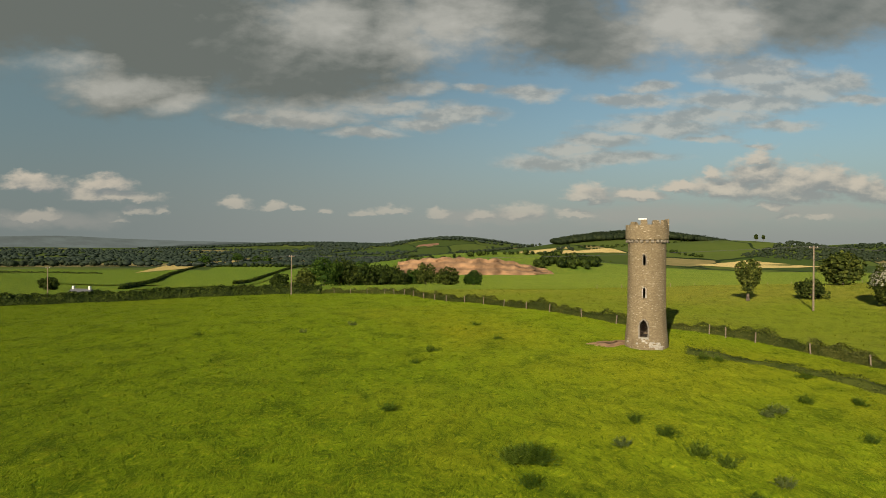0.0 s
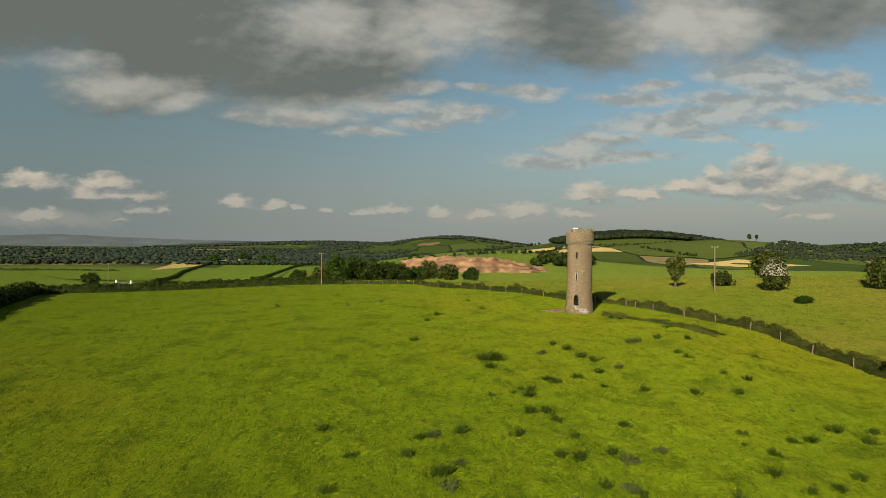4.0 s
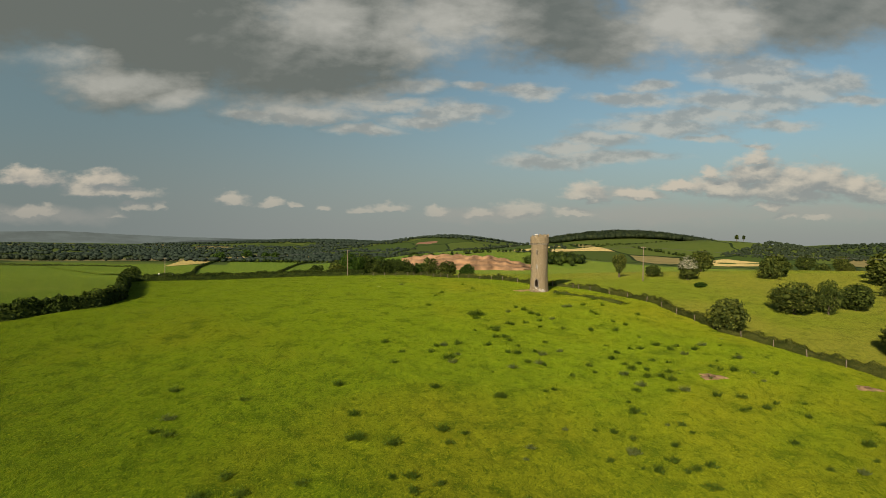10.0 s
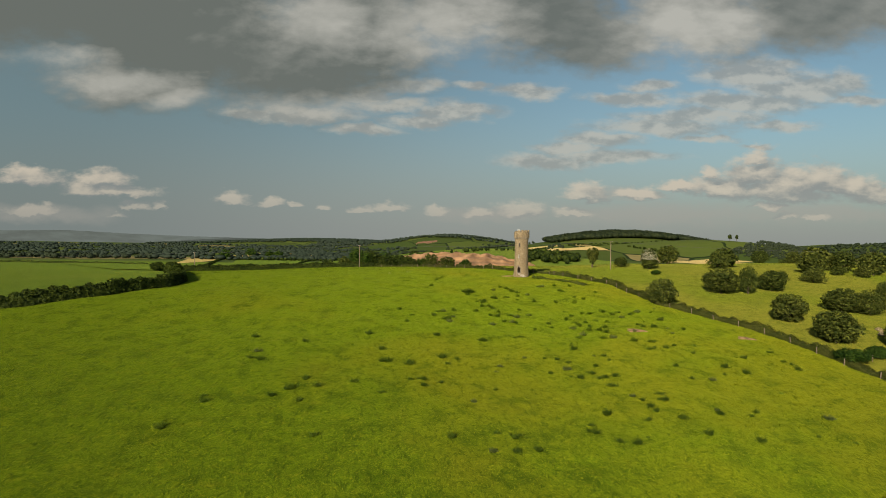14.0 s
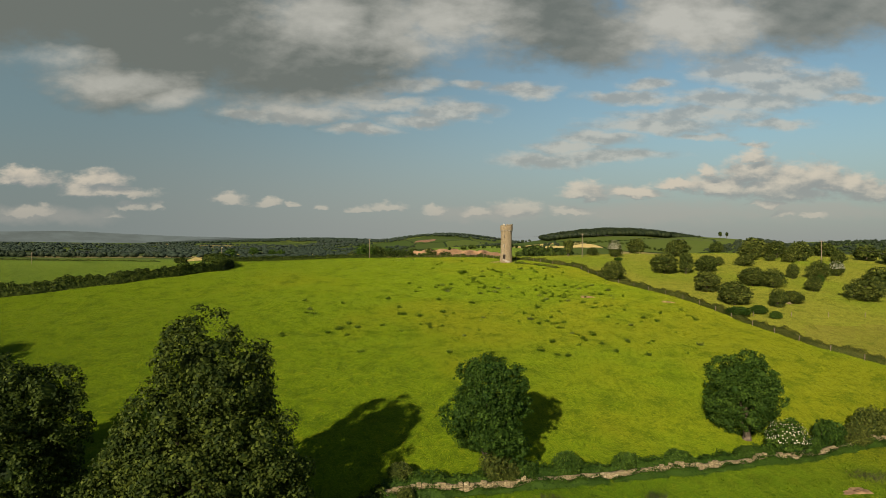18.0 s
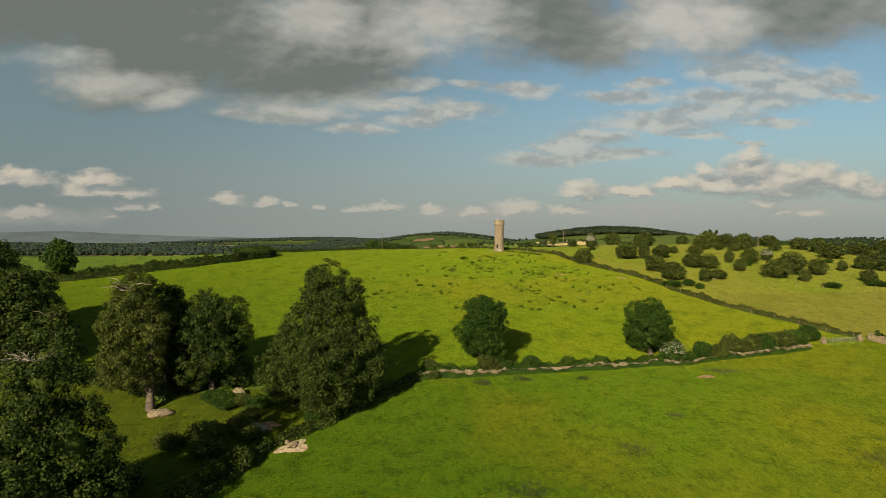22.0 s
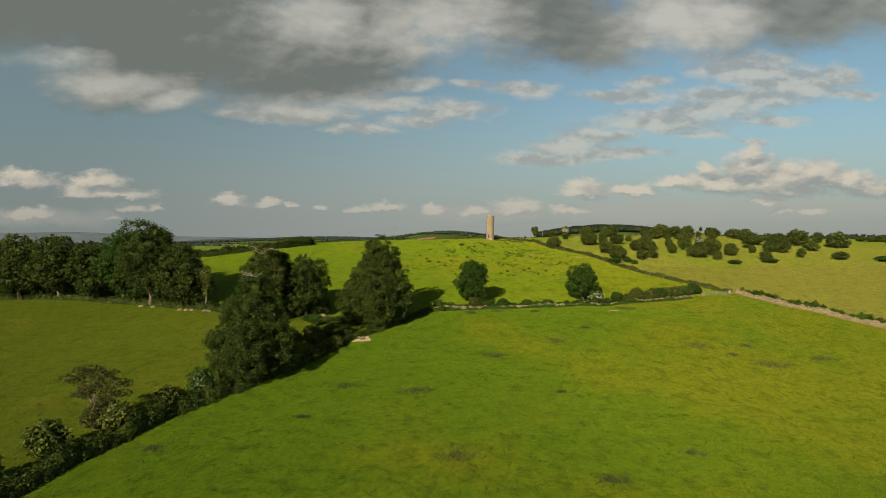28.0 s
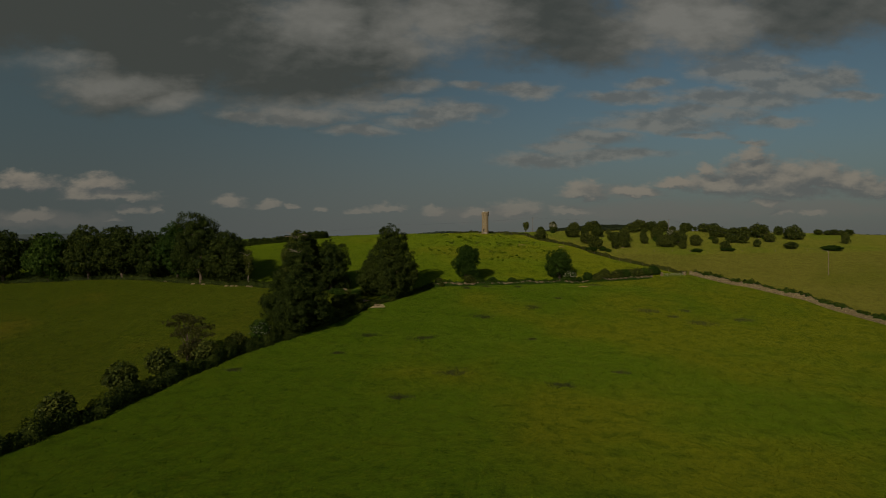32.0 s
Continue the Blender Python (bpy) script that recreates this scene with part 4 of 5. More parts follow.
def hedge(line, width, height, per, size, mat, seed, label, uneven=0.25, name="hedge"):
    rng = np.random.default_rng(seed)
    p, side = along(line, 0.25)
    n = int(len(p) * 0.25 * per)
    k = rng.integers(0, len(p), n)
    t = k * 0.25
    high = height * (1 + uneven * wavy(t, seed))
    wide = width / 2 * (1 + uneven * 0.7 * wavy(t, seed + 5))
    a = rng.uniform(-0.25, math.pi + 0.25, n)
    off, up = np.cos(a), np.clip(np.sin(a) * 1.25, 0.02, 1)
    depth = rng.uniform(0.75, 1.06, n)
    xy = p[k] + side[k] * (off * wide * depth)[:, None] + rng.normal(size=(n, 2)) * 0.12
    z = land(xy[:, 0], xy[:, 1]) + up * high * depth
    nrm = np.concatenate([side[k] * off[:, None], np.maximum(np.sin(a), 0.1)[:, None]], 1) + rng.normal(size=(n, 3)) * 0.45
    nrm /= np.linalg.norm(nrm, axis=1, keepdims=True)
    thing = empty(name, *line[0], label=label, category="hedge")
    foot = np.array(thing.matrix_world.translation)
    spots = np.concatenate([xy, z[:, None]], 1) - foot
    stretch = (t // max(7.0, t.max() / 24 if n else 7.0)).astype(int)
    for one in np.unique(stretch):
        v, qd = leaf_cards(spots[stretch == one], nrm[stretch == one], size, rng)
        part("shrub", mesh_of("shrub", v, qd, mat), thing)
    q, s2 = along(line, 1.5)
    tt = np.arange(len(q)) * 1.5
    hh, ww = height * (1 + uneven * wavy(tt, seed)) * 0.72, width / 2 * (1 + uneven * 0.7 * wavy(tt, seed + 5)) * 0.72
    rows = []
    for f, g in ((-1, -0.1), (-0.9, 0.75), (0, 1), (0.9, 0.75), (1, -0.1)):
        xy = q + s2 * (f * ww)[:, None]
        rows.append(np.concatenate([xy, (land(xy[:, 0], xy[:, 1]) + g * hh)[:, None]], 1))
    v = np.stack(rows, 1).reshape(-1, 3) - foot
    i = (np.arange(len(q) - 1)[:, None] * 5 + np.arange(4)).ravel()
    part("dense_heart", mesh_of("dense_heart", v, np.stack([i, i + 1, i + 6, i + 5], 1), mat), thing)
    return thing


hedge([(x, y - 0.9) for x, y in STONE_WALL], 1.2, 0.75, 120, 0.12, LEAF_FRESH, 15, "nettles and long grass at the foot of the wall", 1.25)
hedge(BACK_HEDGE, 2.4, 2.6, 130, 0.28, LEAF_DARK, 1, "thick dark field hedge along the brow of the hill", 0.2)
hedge(SIDE_HEDGE, 3.0, 3.2, 130, 0.32, LEAF_DARK, 2, "tall dark hawthorn hedge at the field side", 0.3)
hedge(TOWER_HEDGE[:8], 1.4, 1.05, 330, 0.10, LEAF_BRAMBLE, 3, "low browned bramble hedge beside a post fence", 0.8)
hedge(TOWER_HEDGE[7:], 1.9, 1.2, 360, 0.11, LEAF_BRAMBLE, 4, "low scrubby hedge running down the hill", 0.75)
hedge(LOW_HEDGE[4:], 4.0, 2.8, 190, 0.22, LEAF_DARK, 5, "overgrown dark hedge between the lower fields", 0.7)
hedge(LOW_HEDGE[:5], 2.6, 1.2, 100, 0.24, LEAF_DARK, 6, "overgrown bank with brambles under tall trees", 0.5)
hedge([(-50, -102)] + TREE_LINE[1:], 4.0, 2.0, 60, 0.34, LEAF_DARK, 7, "undergrowth along the tree row", 0.5)
hedge([(x + 2.2, y + 0.6) for x, y in EAST_WALL], 2.2, 2.0, 110, 0.25, LEAF_FRESH, 8, "bramble growth behind the dry-stone wall", 0.6)
hedge([(x, y + 1.3) for x, y in STONE_WALL], 1.8, 1.2, 170, 0.15, LEAF_FRESH, 9, "brambles and ferns growing along the stone wall", 0.75)
for x, y, w, h, k in [(-48, -99, 6, 3.0, 1), (-42, -103, 6, 2.2, 3), (-39, -105.5, 5, 1.8, 3), (-36.5, -104, 5, 2.4, 1), (-33.5, -109, 4.5, 2.4, 1), (-55, -97, 7, 3.4, 1), (-61, -99, 7, 3.0, 1), (-31, -117, 5, 3.0, 1), (-38, -115, 5, 2.4, 3), (-36, -122, 7, 3.4, 1), (-43, -120, 6, 3.0, 1), (-44, -131, 7, 3.6, 1), (-33, -105, 6, 2.6, 3), (-37.5, -119, 7.5, 4.6, 1), (-33.5, -114.5, 5.5, 3.6, 1), (-40, -104, 6, 2.6, 3), (-30, -101, 7, 3.0, 1), (-59, -163, 7, 5.4, 1), (-63, -174, 8, 6.0, 2), (-70.5, -184, 9, 7.4, 1), (-74, -196, 9.6, 7.8, 1), (-77, -214, 8.5, 6.6, 2), (-82, -231, 9, 6.2, 1), (-88, -248, 9, 6.2, 1), (-35, -133, 5, 3.2, 1),
                      (-30, -125, 5, 3.4, 2), (-40, -141, 5, 3.6, 1), (-22, -110, 4, 2.2, 3), (-33, -128, 5, 3.0, 2), (70, -72, 6.5, 5.0, 0), (62, -74.5, 5.5, 4.2, 3), (86, -66.5, 7, 4.6, 0), (80, -68.5, 6.5, 4.4, 3), (83, -66, 6, 4.0, 2), (77, -69, 6, 4.4, 0), (95, -61.5, 6, 4.4, 3),
                      (92, -63.5, 5, 3.6, 2), (20, -85.5, 5, 2.8, 3), (28, -84.5, 4, 2.4, 3), (14, -87.5, 4.5, 2.6, 3), (36, -82.5, 5, 2.2, 3), (-2, -89, 4, 2.6, 2), (12, -88, 3.6, 2.6, 2), (10.5, -88.2, 5.5, 4.6, 1), (58, -77, 3.2, 2.6, 3), (66, -74.5, 5, 3.6, 2), (75, -70.5, 5.5, 4.2, 1), (90, -64.5, 6, 4.2, 3), (97, -61, 4, 3, 3), (47, -79.5, 4, 1.8, 3), (-1, -93, 3, 2, 1)]:
    bush(x, y, w, h, k)

# ---- farmland and hills beyond ----
def woods(name, spots, low, high, seed, mat, label, cards=34, wide=1.0):
    """Many distant trees in one mesh: lumpy crowns of leaf masses."""
    rng = np.random.default_rng(seed)
    pieces = []
    for x, y in spots:
        h = rng.uniform(low, high)
        w = h * rng.uniform(0.45, 0.8) * wide
        base = np.array((x, y, at(x, y) + h * 0.48))
        d = rng.normal(size=(cards, 3))
        d /= np.linalg.norm(d, axis=1, keepdims=True)
        n = d + rng.normal(size=d.shape) * 0.3
        pieces.append(leaf_cards(base + d * (w, w, h * 0.5) * rng.uniform(0.75, 1.08, (cards, 1)), n / np.linalg.norm(n, axis=1, keepdims=True), h * 0.13, rng, 0.8))
        pieces += core([(*base, w, w, h * 0.5)], 0.82)
    v, q = joined(pieces)
    return tagged(new(name, mesh_of(name, v, q, mat)), label, "woodland", kind="stuff")


def scattered(poly, count, seed, cluster=0.0):
    """Spots inside a plan outline; cluster: how far they keep to belts."""
    rng = np.random.default_rng(seed)
    poly = [tuple(map(float, p)) for p in poly]
    lo, hi = np.min(poly, 0), np.max(poly, 0)
    out = []
    while len(out) < count:
        x, y = rng.uniform(lo[0], hi[0]), rng.uniform(lo[1], hi[1])
        if not inside(np.array(x), np.array(y), poly):
            continue
        if cluster and math.sin(x * 0.011 + 2.2 * math.sin(y * 0.004 + seed)) + 1.3 * math.sin(y * 0.017 + 1.7 * math.sin(x * 0.006)) < cluster:
            continue
        out.append((x, y))
    return out


def field_patch(corners, mat, label, lift=0.5, n=14):
    a, b, c, d = (np.array(p, float) for p in corners)
    u, v = (g.ravel()[:, None] for g in np.meshgrid(np.linspace(0, 1, n), np.linspace(0, 1, n)))
    xy = (a * (1 - u) + b * u) * (1 - v) + (d * (1 - u) + c * u) * v
    i = (np.arange(n - 1)[:, None] * n + np.arange(n - 1)).ravel()
    me = mesh_of("field", np.concatenate([xy, (land(xy[:, 0], xy[:, 1]) + lift)[:, None]], 1), np.stack([i, i + 1, i + n + 1, i + n], 1), mat, True)
    return tagged(new("field", me), label, "field", kind="structure")


field_patch([(-407, 794), (-619, 1370), (-570, 1760), (-430, 990)], STUBBLE, "cut hay field, pale gold")
field_patch([(-411, 1470), (-518, 1930), (-467, 2120), (-364, 1636)], STUBBLE, "pale stubble field beyond the hedges")
field_patch([(-560, 1700), (-600, 1960), (-548, 1960), (-520, 1700)], STUBBLE, "pale stubble field beyond the hedges")
field_patch([(-134, 2508), (-107, 2646), (-20, 2660), (-25, 2482)], PLOUGH, "red-brown ploughed field on a hillside", 1.0)
field_patch([(240, 1930), (393, 1926), (423, 1370), (299, 1462)], STUBBLE, "pale gold hay field on a slope", 1.0)
field_patch([(487, 1162), (640, 1258), (740, 1165), (557, 1076)], STUBBLE, "pale gold hay field below the wood", 0.8)
field_patch([(-320, 480), (-524, 705), (-490, 940), (-190, 420)], CROP, "pale green meadow on the low ground", 0.8)
field_patch([(-160, 310), (-425, 1120), (-330, 1350), (-118, 350)], CROP, "even green crop field between hedges")

woods("plantation_wood", scattered([(390, 2010), (560, 1985), (760, 1985), (960, 2020), (1010, 2100), (700, 2170), (380, 2110)], 1800, 1), 15, 22, 1, CONIFER, "dark conifer plantation along a hill crest", 9)
woods("hillside_wood", scattered([(640, 1300), (748, 1375), (1200, 1760), (1300, 1500), (938, 1280), (776, 1251)], 1700, 2), 4, 8, 2, HAZED_FAR_LEAF, "young green woodland on a hillside", 14)
woods("hillside_wood", scattered([(1350, 2250), (1700, 2500), (2600, 2600), (2600, 2200), (1700, 2100)], 500, 3), 9, 14, 3, HAZED_FAR_LEAF, "green wood on the far ridge", 20)
woods("quarry_wood", scattered([(128, 815), (170, 950), (235, 900), (200, 795)], 46, 4), 8, 14, 4, LEAF_DARK, "clump of trees beside the quarry", 60)
woods("tree_belts", scattered([(-160, 1150), (-2900, 1000), (-2900, 3300), (-160, 3000)], 5200, 5, -0.45), 6, 12, 5, HAZED_RIDGE_LEAF, "tree belts and hedgerow trees across the plain", 9, 1.45)
woods("tree_belts", scattered([(-560, 900), (-1500, 760), (-1900, 1250), (-640, 1300)], 420, 6, 0.2), 7, 13, 6, HAZED_FAR_LEAF, "tree belts and hedgerow trees across the plain", 34)
woods("hill_trees", scattered([(-160, 1300), (-160, 2600), (420, 2500), (380, 1200)], 420, 7, 0.7), 7, 12, 7, HAZED_FAR_LEAF, "scattered trees and thickets on low hills", 24)
woods("hill_trees", scattered([(-700, 3000), (-700, 3400), (500, 2900), (350, 2650)], 700, 8, -0.3), 8, 13, 8, HAZED_RIDGE_LEAF, "wooded brow of a low hill", 12, 1.45)
woods("ridge_trees", scattered([(-1700, 3300), (-1700, 3600), (-200, 3600), (-200, 3250)], 1300, 9), 9, 13, 9, HAZED_RIDGE_LEAF, "wooded ridge far across the plain", 10, 1.45)
rows_ = []
rng = np.random.default_rng(3)
for (x0, y0), (x1, y1) in [((430, 1880), (700, 1840)), ((400, 1640), (640, 1560)), ((480, 1420), (560, 1280)), ((560, 1800), (900, 1790)), ((-400, 1140), (-120, 1180)), ((60, 1180), (330, 1130)), ((-60, 880), (250, 1010))]:
    for t in np.arange(0, 1, 9 / math.hypot(x1 - x0, y1 - y0)):
        rows_.append((x0 + (x1 - x0) * t + rng.uniform(-4, 4), y0 + (y1 - y0) * t + rng.uniform(-4, 4)))
woods("hedgerow_trees", rows_, 4, 9, 10, LEAF_DARK, "hedgerow trees between distant fields", 26)
for line, seed in (([(-184, 349), (-333, 734), (-448, 1086), (-565, 1580)], 11), ([(-146, 429), (-211, 746), (-345, 1534)], 12), ([(-430, 1120), (-330, 1290), (-200, 1260)], 13), ([(-420, 740), (-700, 760), (-1200, 900)], 14)):
    hedge(line, 3.4, 2.3, 13, 0.75, LEAF_DARK, seed, "dark hedge between distant green fields", 0.5)
for x, y, h in ((759, 1451, 18), (783, 1463, 15)):
    tree("ridge_tree", x, y, lobes_round(h * 0.6, h, h * 0.3, 7, rng), h * 0.9, 0.5, 1200, 1.1, LEAF_DARK, int(h), "lone tree standing on the skyline ridge", group="skyline trees")
for x, y, w, h, kind in ((-57, 306, 16, 15.5, 0), (-45, 312, 12, 11.5, 1), (-36, 310, 13, 10.5, 1), (-27, 313, 11, 9.5, 1), (-18, 312, 8, 7, 1), (-66, 302, 10, 7.5, 2), (-78, 300, 8, 6, 1), (-5, 316, 10, 11, 2), (6, 312, 11, 8, 1),
                         (20, 318, 9, 6.5, 0), (-51, 318, 14, 13, 1), (-40, 322, 13, 11.5, 0), (-30, 324, 13, 10.5, 1), (-22, 320, 11, 9, 1), (-12, 322, 9, 7.5, 0), (-205, 316, 8.5, 6.5, 1), (-467, 1176, 24, 20, 0), (-526, 1541, 26, 22, 0), (-452, 1460, 22, 17, 0), (-431, 1466, 22, 17, 0), (-60, 1240, 24, 20, 1)):
    tree("copse_tree", x, y, lobes_round(w * 1.3, h, 0.0, 11, rng), h * 0.9, 0.3, 2000, 0.52 if y < 400 else 1.0, (LEAF_FRESH, LEAF_DARK, LEAF_THORN)[kind], int(x) + 900, "leafy tree in a copse beyond the brow", group="copse trees")

# quarry: a red cut bank
rng = np.random.default_rng(14)
n, m_ = 90, 14
qx = np.linspace(-52, 136, n)
front = 662 + 30 * ((qx - 40) / 95) ** 2 + 4 * np.sin(qx * 0.11) + 2.5 * np.sin(qx * 0.27 + 1)
crest = np.interp(qx, [-52, -20, 20, 45, 70, 100, 136], [15, 19, 21, 19, 19, 13, 5]) + 0.8 * np.sin(qx * 0.31)
verts = []
for j in range(m_):
    f = j / (m_ - 1)
    step = f + 0.07 * math.sin(f * 19)
    yy = front + 42 * step + 1.5 * np.sin(qx * 0.2 + 5 * f) + rng.normal(size=n) * 0.7
    verts.append(np.stack([qx, yy, land(qx, front) - 1.5 + crest * f ** 0.85 + rng.normal(size=n) * 0.35], 1))
i = (np.arange(m_ - 1)[:, None] * n + np.arange(n - 1)).ravel()
tagged(new("quarry_face", mesh_of("quarry_face", np.concatenate(verts), np.stack([i, i + 1, i + n + 1, i + n], 1), QUARRY)), "raw red-brown quarry face cut into a green hill", "quarry", kind="structure")

# white cottage half hidden by the hedge
cot = empty("cottage", -168, 284, at(-168, 284) - 4.4, turn=-14, label="white-walled cottage with a slate roof and two chimneys", category="house")
part("wall", box((11.5, 6, 3.2), (0, 0, 1.6), 0.03), cot, mat=WHITE)
bm = bmesh.new()
ends = [[bm.verts.new((x, y, z)) for y, z in ((-3.4, 3.1), (0, 5.9), (3.4, 3.1))] for x in (-6.0, 6.0)]
for k in range(3):
    bm.faces.new((ends[0][k], ends[0][(k + 1) % 3], ends[1][(k + 1) % 3], ends[1][k]))
bm.faces.new(ends[0][::-1])
bm.faces.new(ends[1])
bmesh.ops.recalc_face_normals(bm, faces=bm.faces)
roof = part("roof", bm, cot, "grey slate pitched roof", SLATE)
for x in (-4.9, 4.6):
    part("chimney", box((0.9, 0.8, 1.7), (x, 0, 6.3), 0.03), roof, "white chimney stack", WHITE)
for x in (-3.6, -0.6, 3.2):
    part("window", box((1.0, 0.12, 1.2), (x, -3.0, 1.9), 0.02), cot, "dark window", SLATE)

# blue distance: haze is put into the hills' own glowing colour
def skyline(name, y, x0, x1, heights, foot, haze_tint, label):
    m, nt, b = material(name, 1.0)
    c = blend(nt, ramp(nt, fbm(nt, where(nt, (0.004, 0.004, 0.02)), 1.0, 6, 0.65).outputs["Fac"], 0.35, 0.65), tuple(0.82 * t for t in haze_tint), tuple(1.15 * t for t in haze_tint))
    # the hazed tone is given off as emission, without a lamp
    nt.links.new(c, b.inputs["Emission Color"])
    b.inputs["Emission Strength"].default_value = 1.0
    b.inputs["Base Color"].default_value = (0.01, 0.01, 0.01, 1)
    k = 160
    xx = np.linspace(x0, x1, k)
    zz = np.interp(xx, np.linspace(x0, x1, len(heights)), heights)
    for _ in range(3):
        zz = np.convolve(np.pad(zz, 2, mode="edge"), [0.1, 0.2, 0.4, 0.2, 0.1], "valid")
    rng = np.random.default_rng(int(y))
    zz = zz + rng.normal(size=k) * 0.6
    bend = -0.00002 * (xx - 0) ** 2
    v = np.concatenate([np.stack([xx, y + bend, np.full(k, foot)], 1), np.stack([xx, y + bend + 40, zz], 1)])
    i = np.arange(k - 1)
    me = mesh_of(name, v, np.stack([i, i + 1, i + k + 1, i + k], 1), m, True)
    return tagged(new(name, me), label, "hills", kind="structure")


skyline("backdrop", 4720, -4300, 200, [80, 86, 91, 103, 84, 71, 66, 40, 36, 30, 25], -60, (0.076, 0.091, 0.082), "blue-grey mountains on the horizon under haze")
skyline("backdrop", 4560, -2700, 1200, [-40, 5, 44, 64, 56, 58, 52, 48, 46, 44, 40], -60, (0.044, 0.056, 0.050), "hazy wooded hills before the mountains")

# ---- poles, posts, walls, tufts ----
def pole(x, y, high, label):
    thing = empty("utility_pole", x, y, label=label, category="utility pole", group="power line poles")
    v, q = tube([(0, 0, -0.5), (0, 0, high / 2), (0, 0, high)], [0.16, 0.14, 0.11], 10)
    part("shaft", mesh_of("shaft", v, q, WOOD, True), thing)
    part("crossarm", box((1.5, 0.1, 0.12), (0, 0, high - 0.35), 0.01), thing, mat=WOOD)
    for s in (-0.65, 0.65):
        part("insulator", box((0.08, 0.08, 0.18), (s, 0, high - 0.2), 0.02), thing, mat=WHITE)
    return thing


POLES = [(-321, 311, 10), (-132, 205, 10.4), (-35, 154.4, 10.4), (64.8, 96.5, 10.6), (151.5, 68, 10.5), (174.8, -61.3, 11)]
for x, y, h in POLES:
    pole(x, y, h, "weathered wooden power pole with a short crossarm")
for (x0, y0, h0), (x1, y1, h1) in zip(POLES, POLES[1:]):
    a, b = np.array((x0, y0, at(x0, y0) + h0 - 0.1)), np.array((x1, y1, at(x1, y1) + h1 - 0.1))
    t = np.linspace(0, 1, 14)[:, None]
    for side in (-0.65, 0.65):
        pts = a + (b - a) * t - (0, 0, 1) * (4 * 1.2 * t * (1 - t)) + (side, 0, 0)
        v, q = tube(pts, [0.012] * 14, 4)
        tagged(new("power_cable", mesh_of("power_cable", v, q, SLATE, True)), "thin dark overhead power cable slung between poles", "cable")

# fence posts along the tower hedge
post = empty("fence_post", 40, 74, label="weathered wooden fence post beside the hedge", category="fence post", group="fence posts")
part("post", box((0.13, 0.13, 1.45), (0, 0, 0.6), 0.02), post, mat=WOOD)
p, side = along(TOWER_HEDGE, 6.2)
r = random.Random(8)
for k in range(len(p)):
    x, y = p[k] - side[k] * (1.15 if k % 5 else 1.5)
    if math.hypot(x - TX, y - TY) < 3.2:
        continue
    copy_thing(post, pose(x, y, at(x, y) - 0.05, r.uniform(-5, 5), r.uniform(-5, 5), r.uniform(0, 90)))
for k in range(18):
    x, y = 55 + 8.2 * k, 196 + 0.4 * k
    copy_thing(post, pose(x, y, at(x, y) - 0.05, 0, 0, r.uniform(0, 90)))
for k in range(14):
    x, y = 84 + 10.2 * k, -10.5 + 0.57 * k + 0.064 * k * k
    copy_thing(post, pose(x, y, at(x, y) - 0.05, 0, 0, r.uniform(0, 90)))


def stone_block(seed):
    bm = bmesh.new()
    bmesh.ops.create_cube(bm, size=1)
    bmesh.ops.bevel(bm, geom=bm.edges[:], offset=0.16, segments=1, affect="EDGES")
    rr = random.Random(seed)
    for v in bm.verts:
        v.co *= rr.uniform(0.82, 1.12)
    me = bpy.data.meshes.new("stone")
    bm.to_mesh(me)
    bm.free()
    me.materials.append(WALL)
    return me


STONES = [stone_block(k) for k in range(6)]


def field_wall(line, high, step, rows, seed, label, gaps=()):
    """A tumbled dry-stone wall: an earth-and-rubble heart with stones set on it, one by one."""
    rr = random.Random(seed)
    thing = empty("stone_wall", *line[0], label=label, category="wall")
    base = np.array(thing.matrix_world.translation)
    q, s2 = along(line, 0.8)
    hh = high * 0.62 * (1 + 0.35 * wavy(np.arange(len(q)) * 0.8, seed))
    rows_ = []
    for f, g in ((-0.55, -0.2), (-0.42, 0.8), (0.0, 1.0), (0.5, 0.7), (0.7, -0.2)):
        xy = q + s2 * (f * 0.9)
        rows_.append(np.concatenate([xy, (land(xy[:, 0], xy[:, 1]) + g * hh)[:, None]], 1) - base)
    v = np.stack(rows_, 1).reshape(-1, 3)
    i = (np.arange(len(q) - 1)[:, None] * 5 + np.arange(4)).ravel()
    part("rubble_heart", mesh_of("rubble_heart", v, np.stack([i, i + 1, i + 6, i + 5], 1), WALL), thing)
    p, side = along(line, step)
    for k in range(len(p)):
        if any(a < k * step < b for a, b in gaps):
            continue
        top = high * (0.95 + 0.38 * float(wavy(k * step, seed)))
        if rr.random() < 0.10:
            continue          # a stone or two fallen
        for j in range(rows):
            w, h = step * rr.uniform(0.7, 1.15), top / rows * rr.uniform(0.8, 1.2)
            x, y = p[k] - side[k] * (0.42 + rr.uniform(-0.1, 0.08) - 0.12 * j)
            s = part("stone", STONES[rr.randrange(6)], thing)
            yaw = math.degrees(math.atan2(side[k][1], side[k][0])) - 90 + rr.uniform(-12, 12)
            s.matrix_basis = pose(x - base[0], y - base[1], at(x, y) - base[2] + top * (j + 0.5) / rows, rr.uniform(-8, 8), rr.uniform(-8, 8), yaw) @ Matrix.Diagonal((w, rr.uniform(0.4, 0.7), h, 1))
    return thing


field_wall(STONE_WALL, 1.1, 0.75, 2, 3, "tumbled pale dry-stone wall half hidden by brambles", gaps=((18, 36), (46, 52), (62, 74)))
field_wall(EAST_WALL[:5], 1.8, 0.66, 2, 4, "tumbled pale dry-stone wall along the meadow edge")
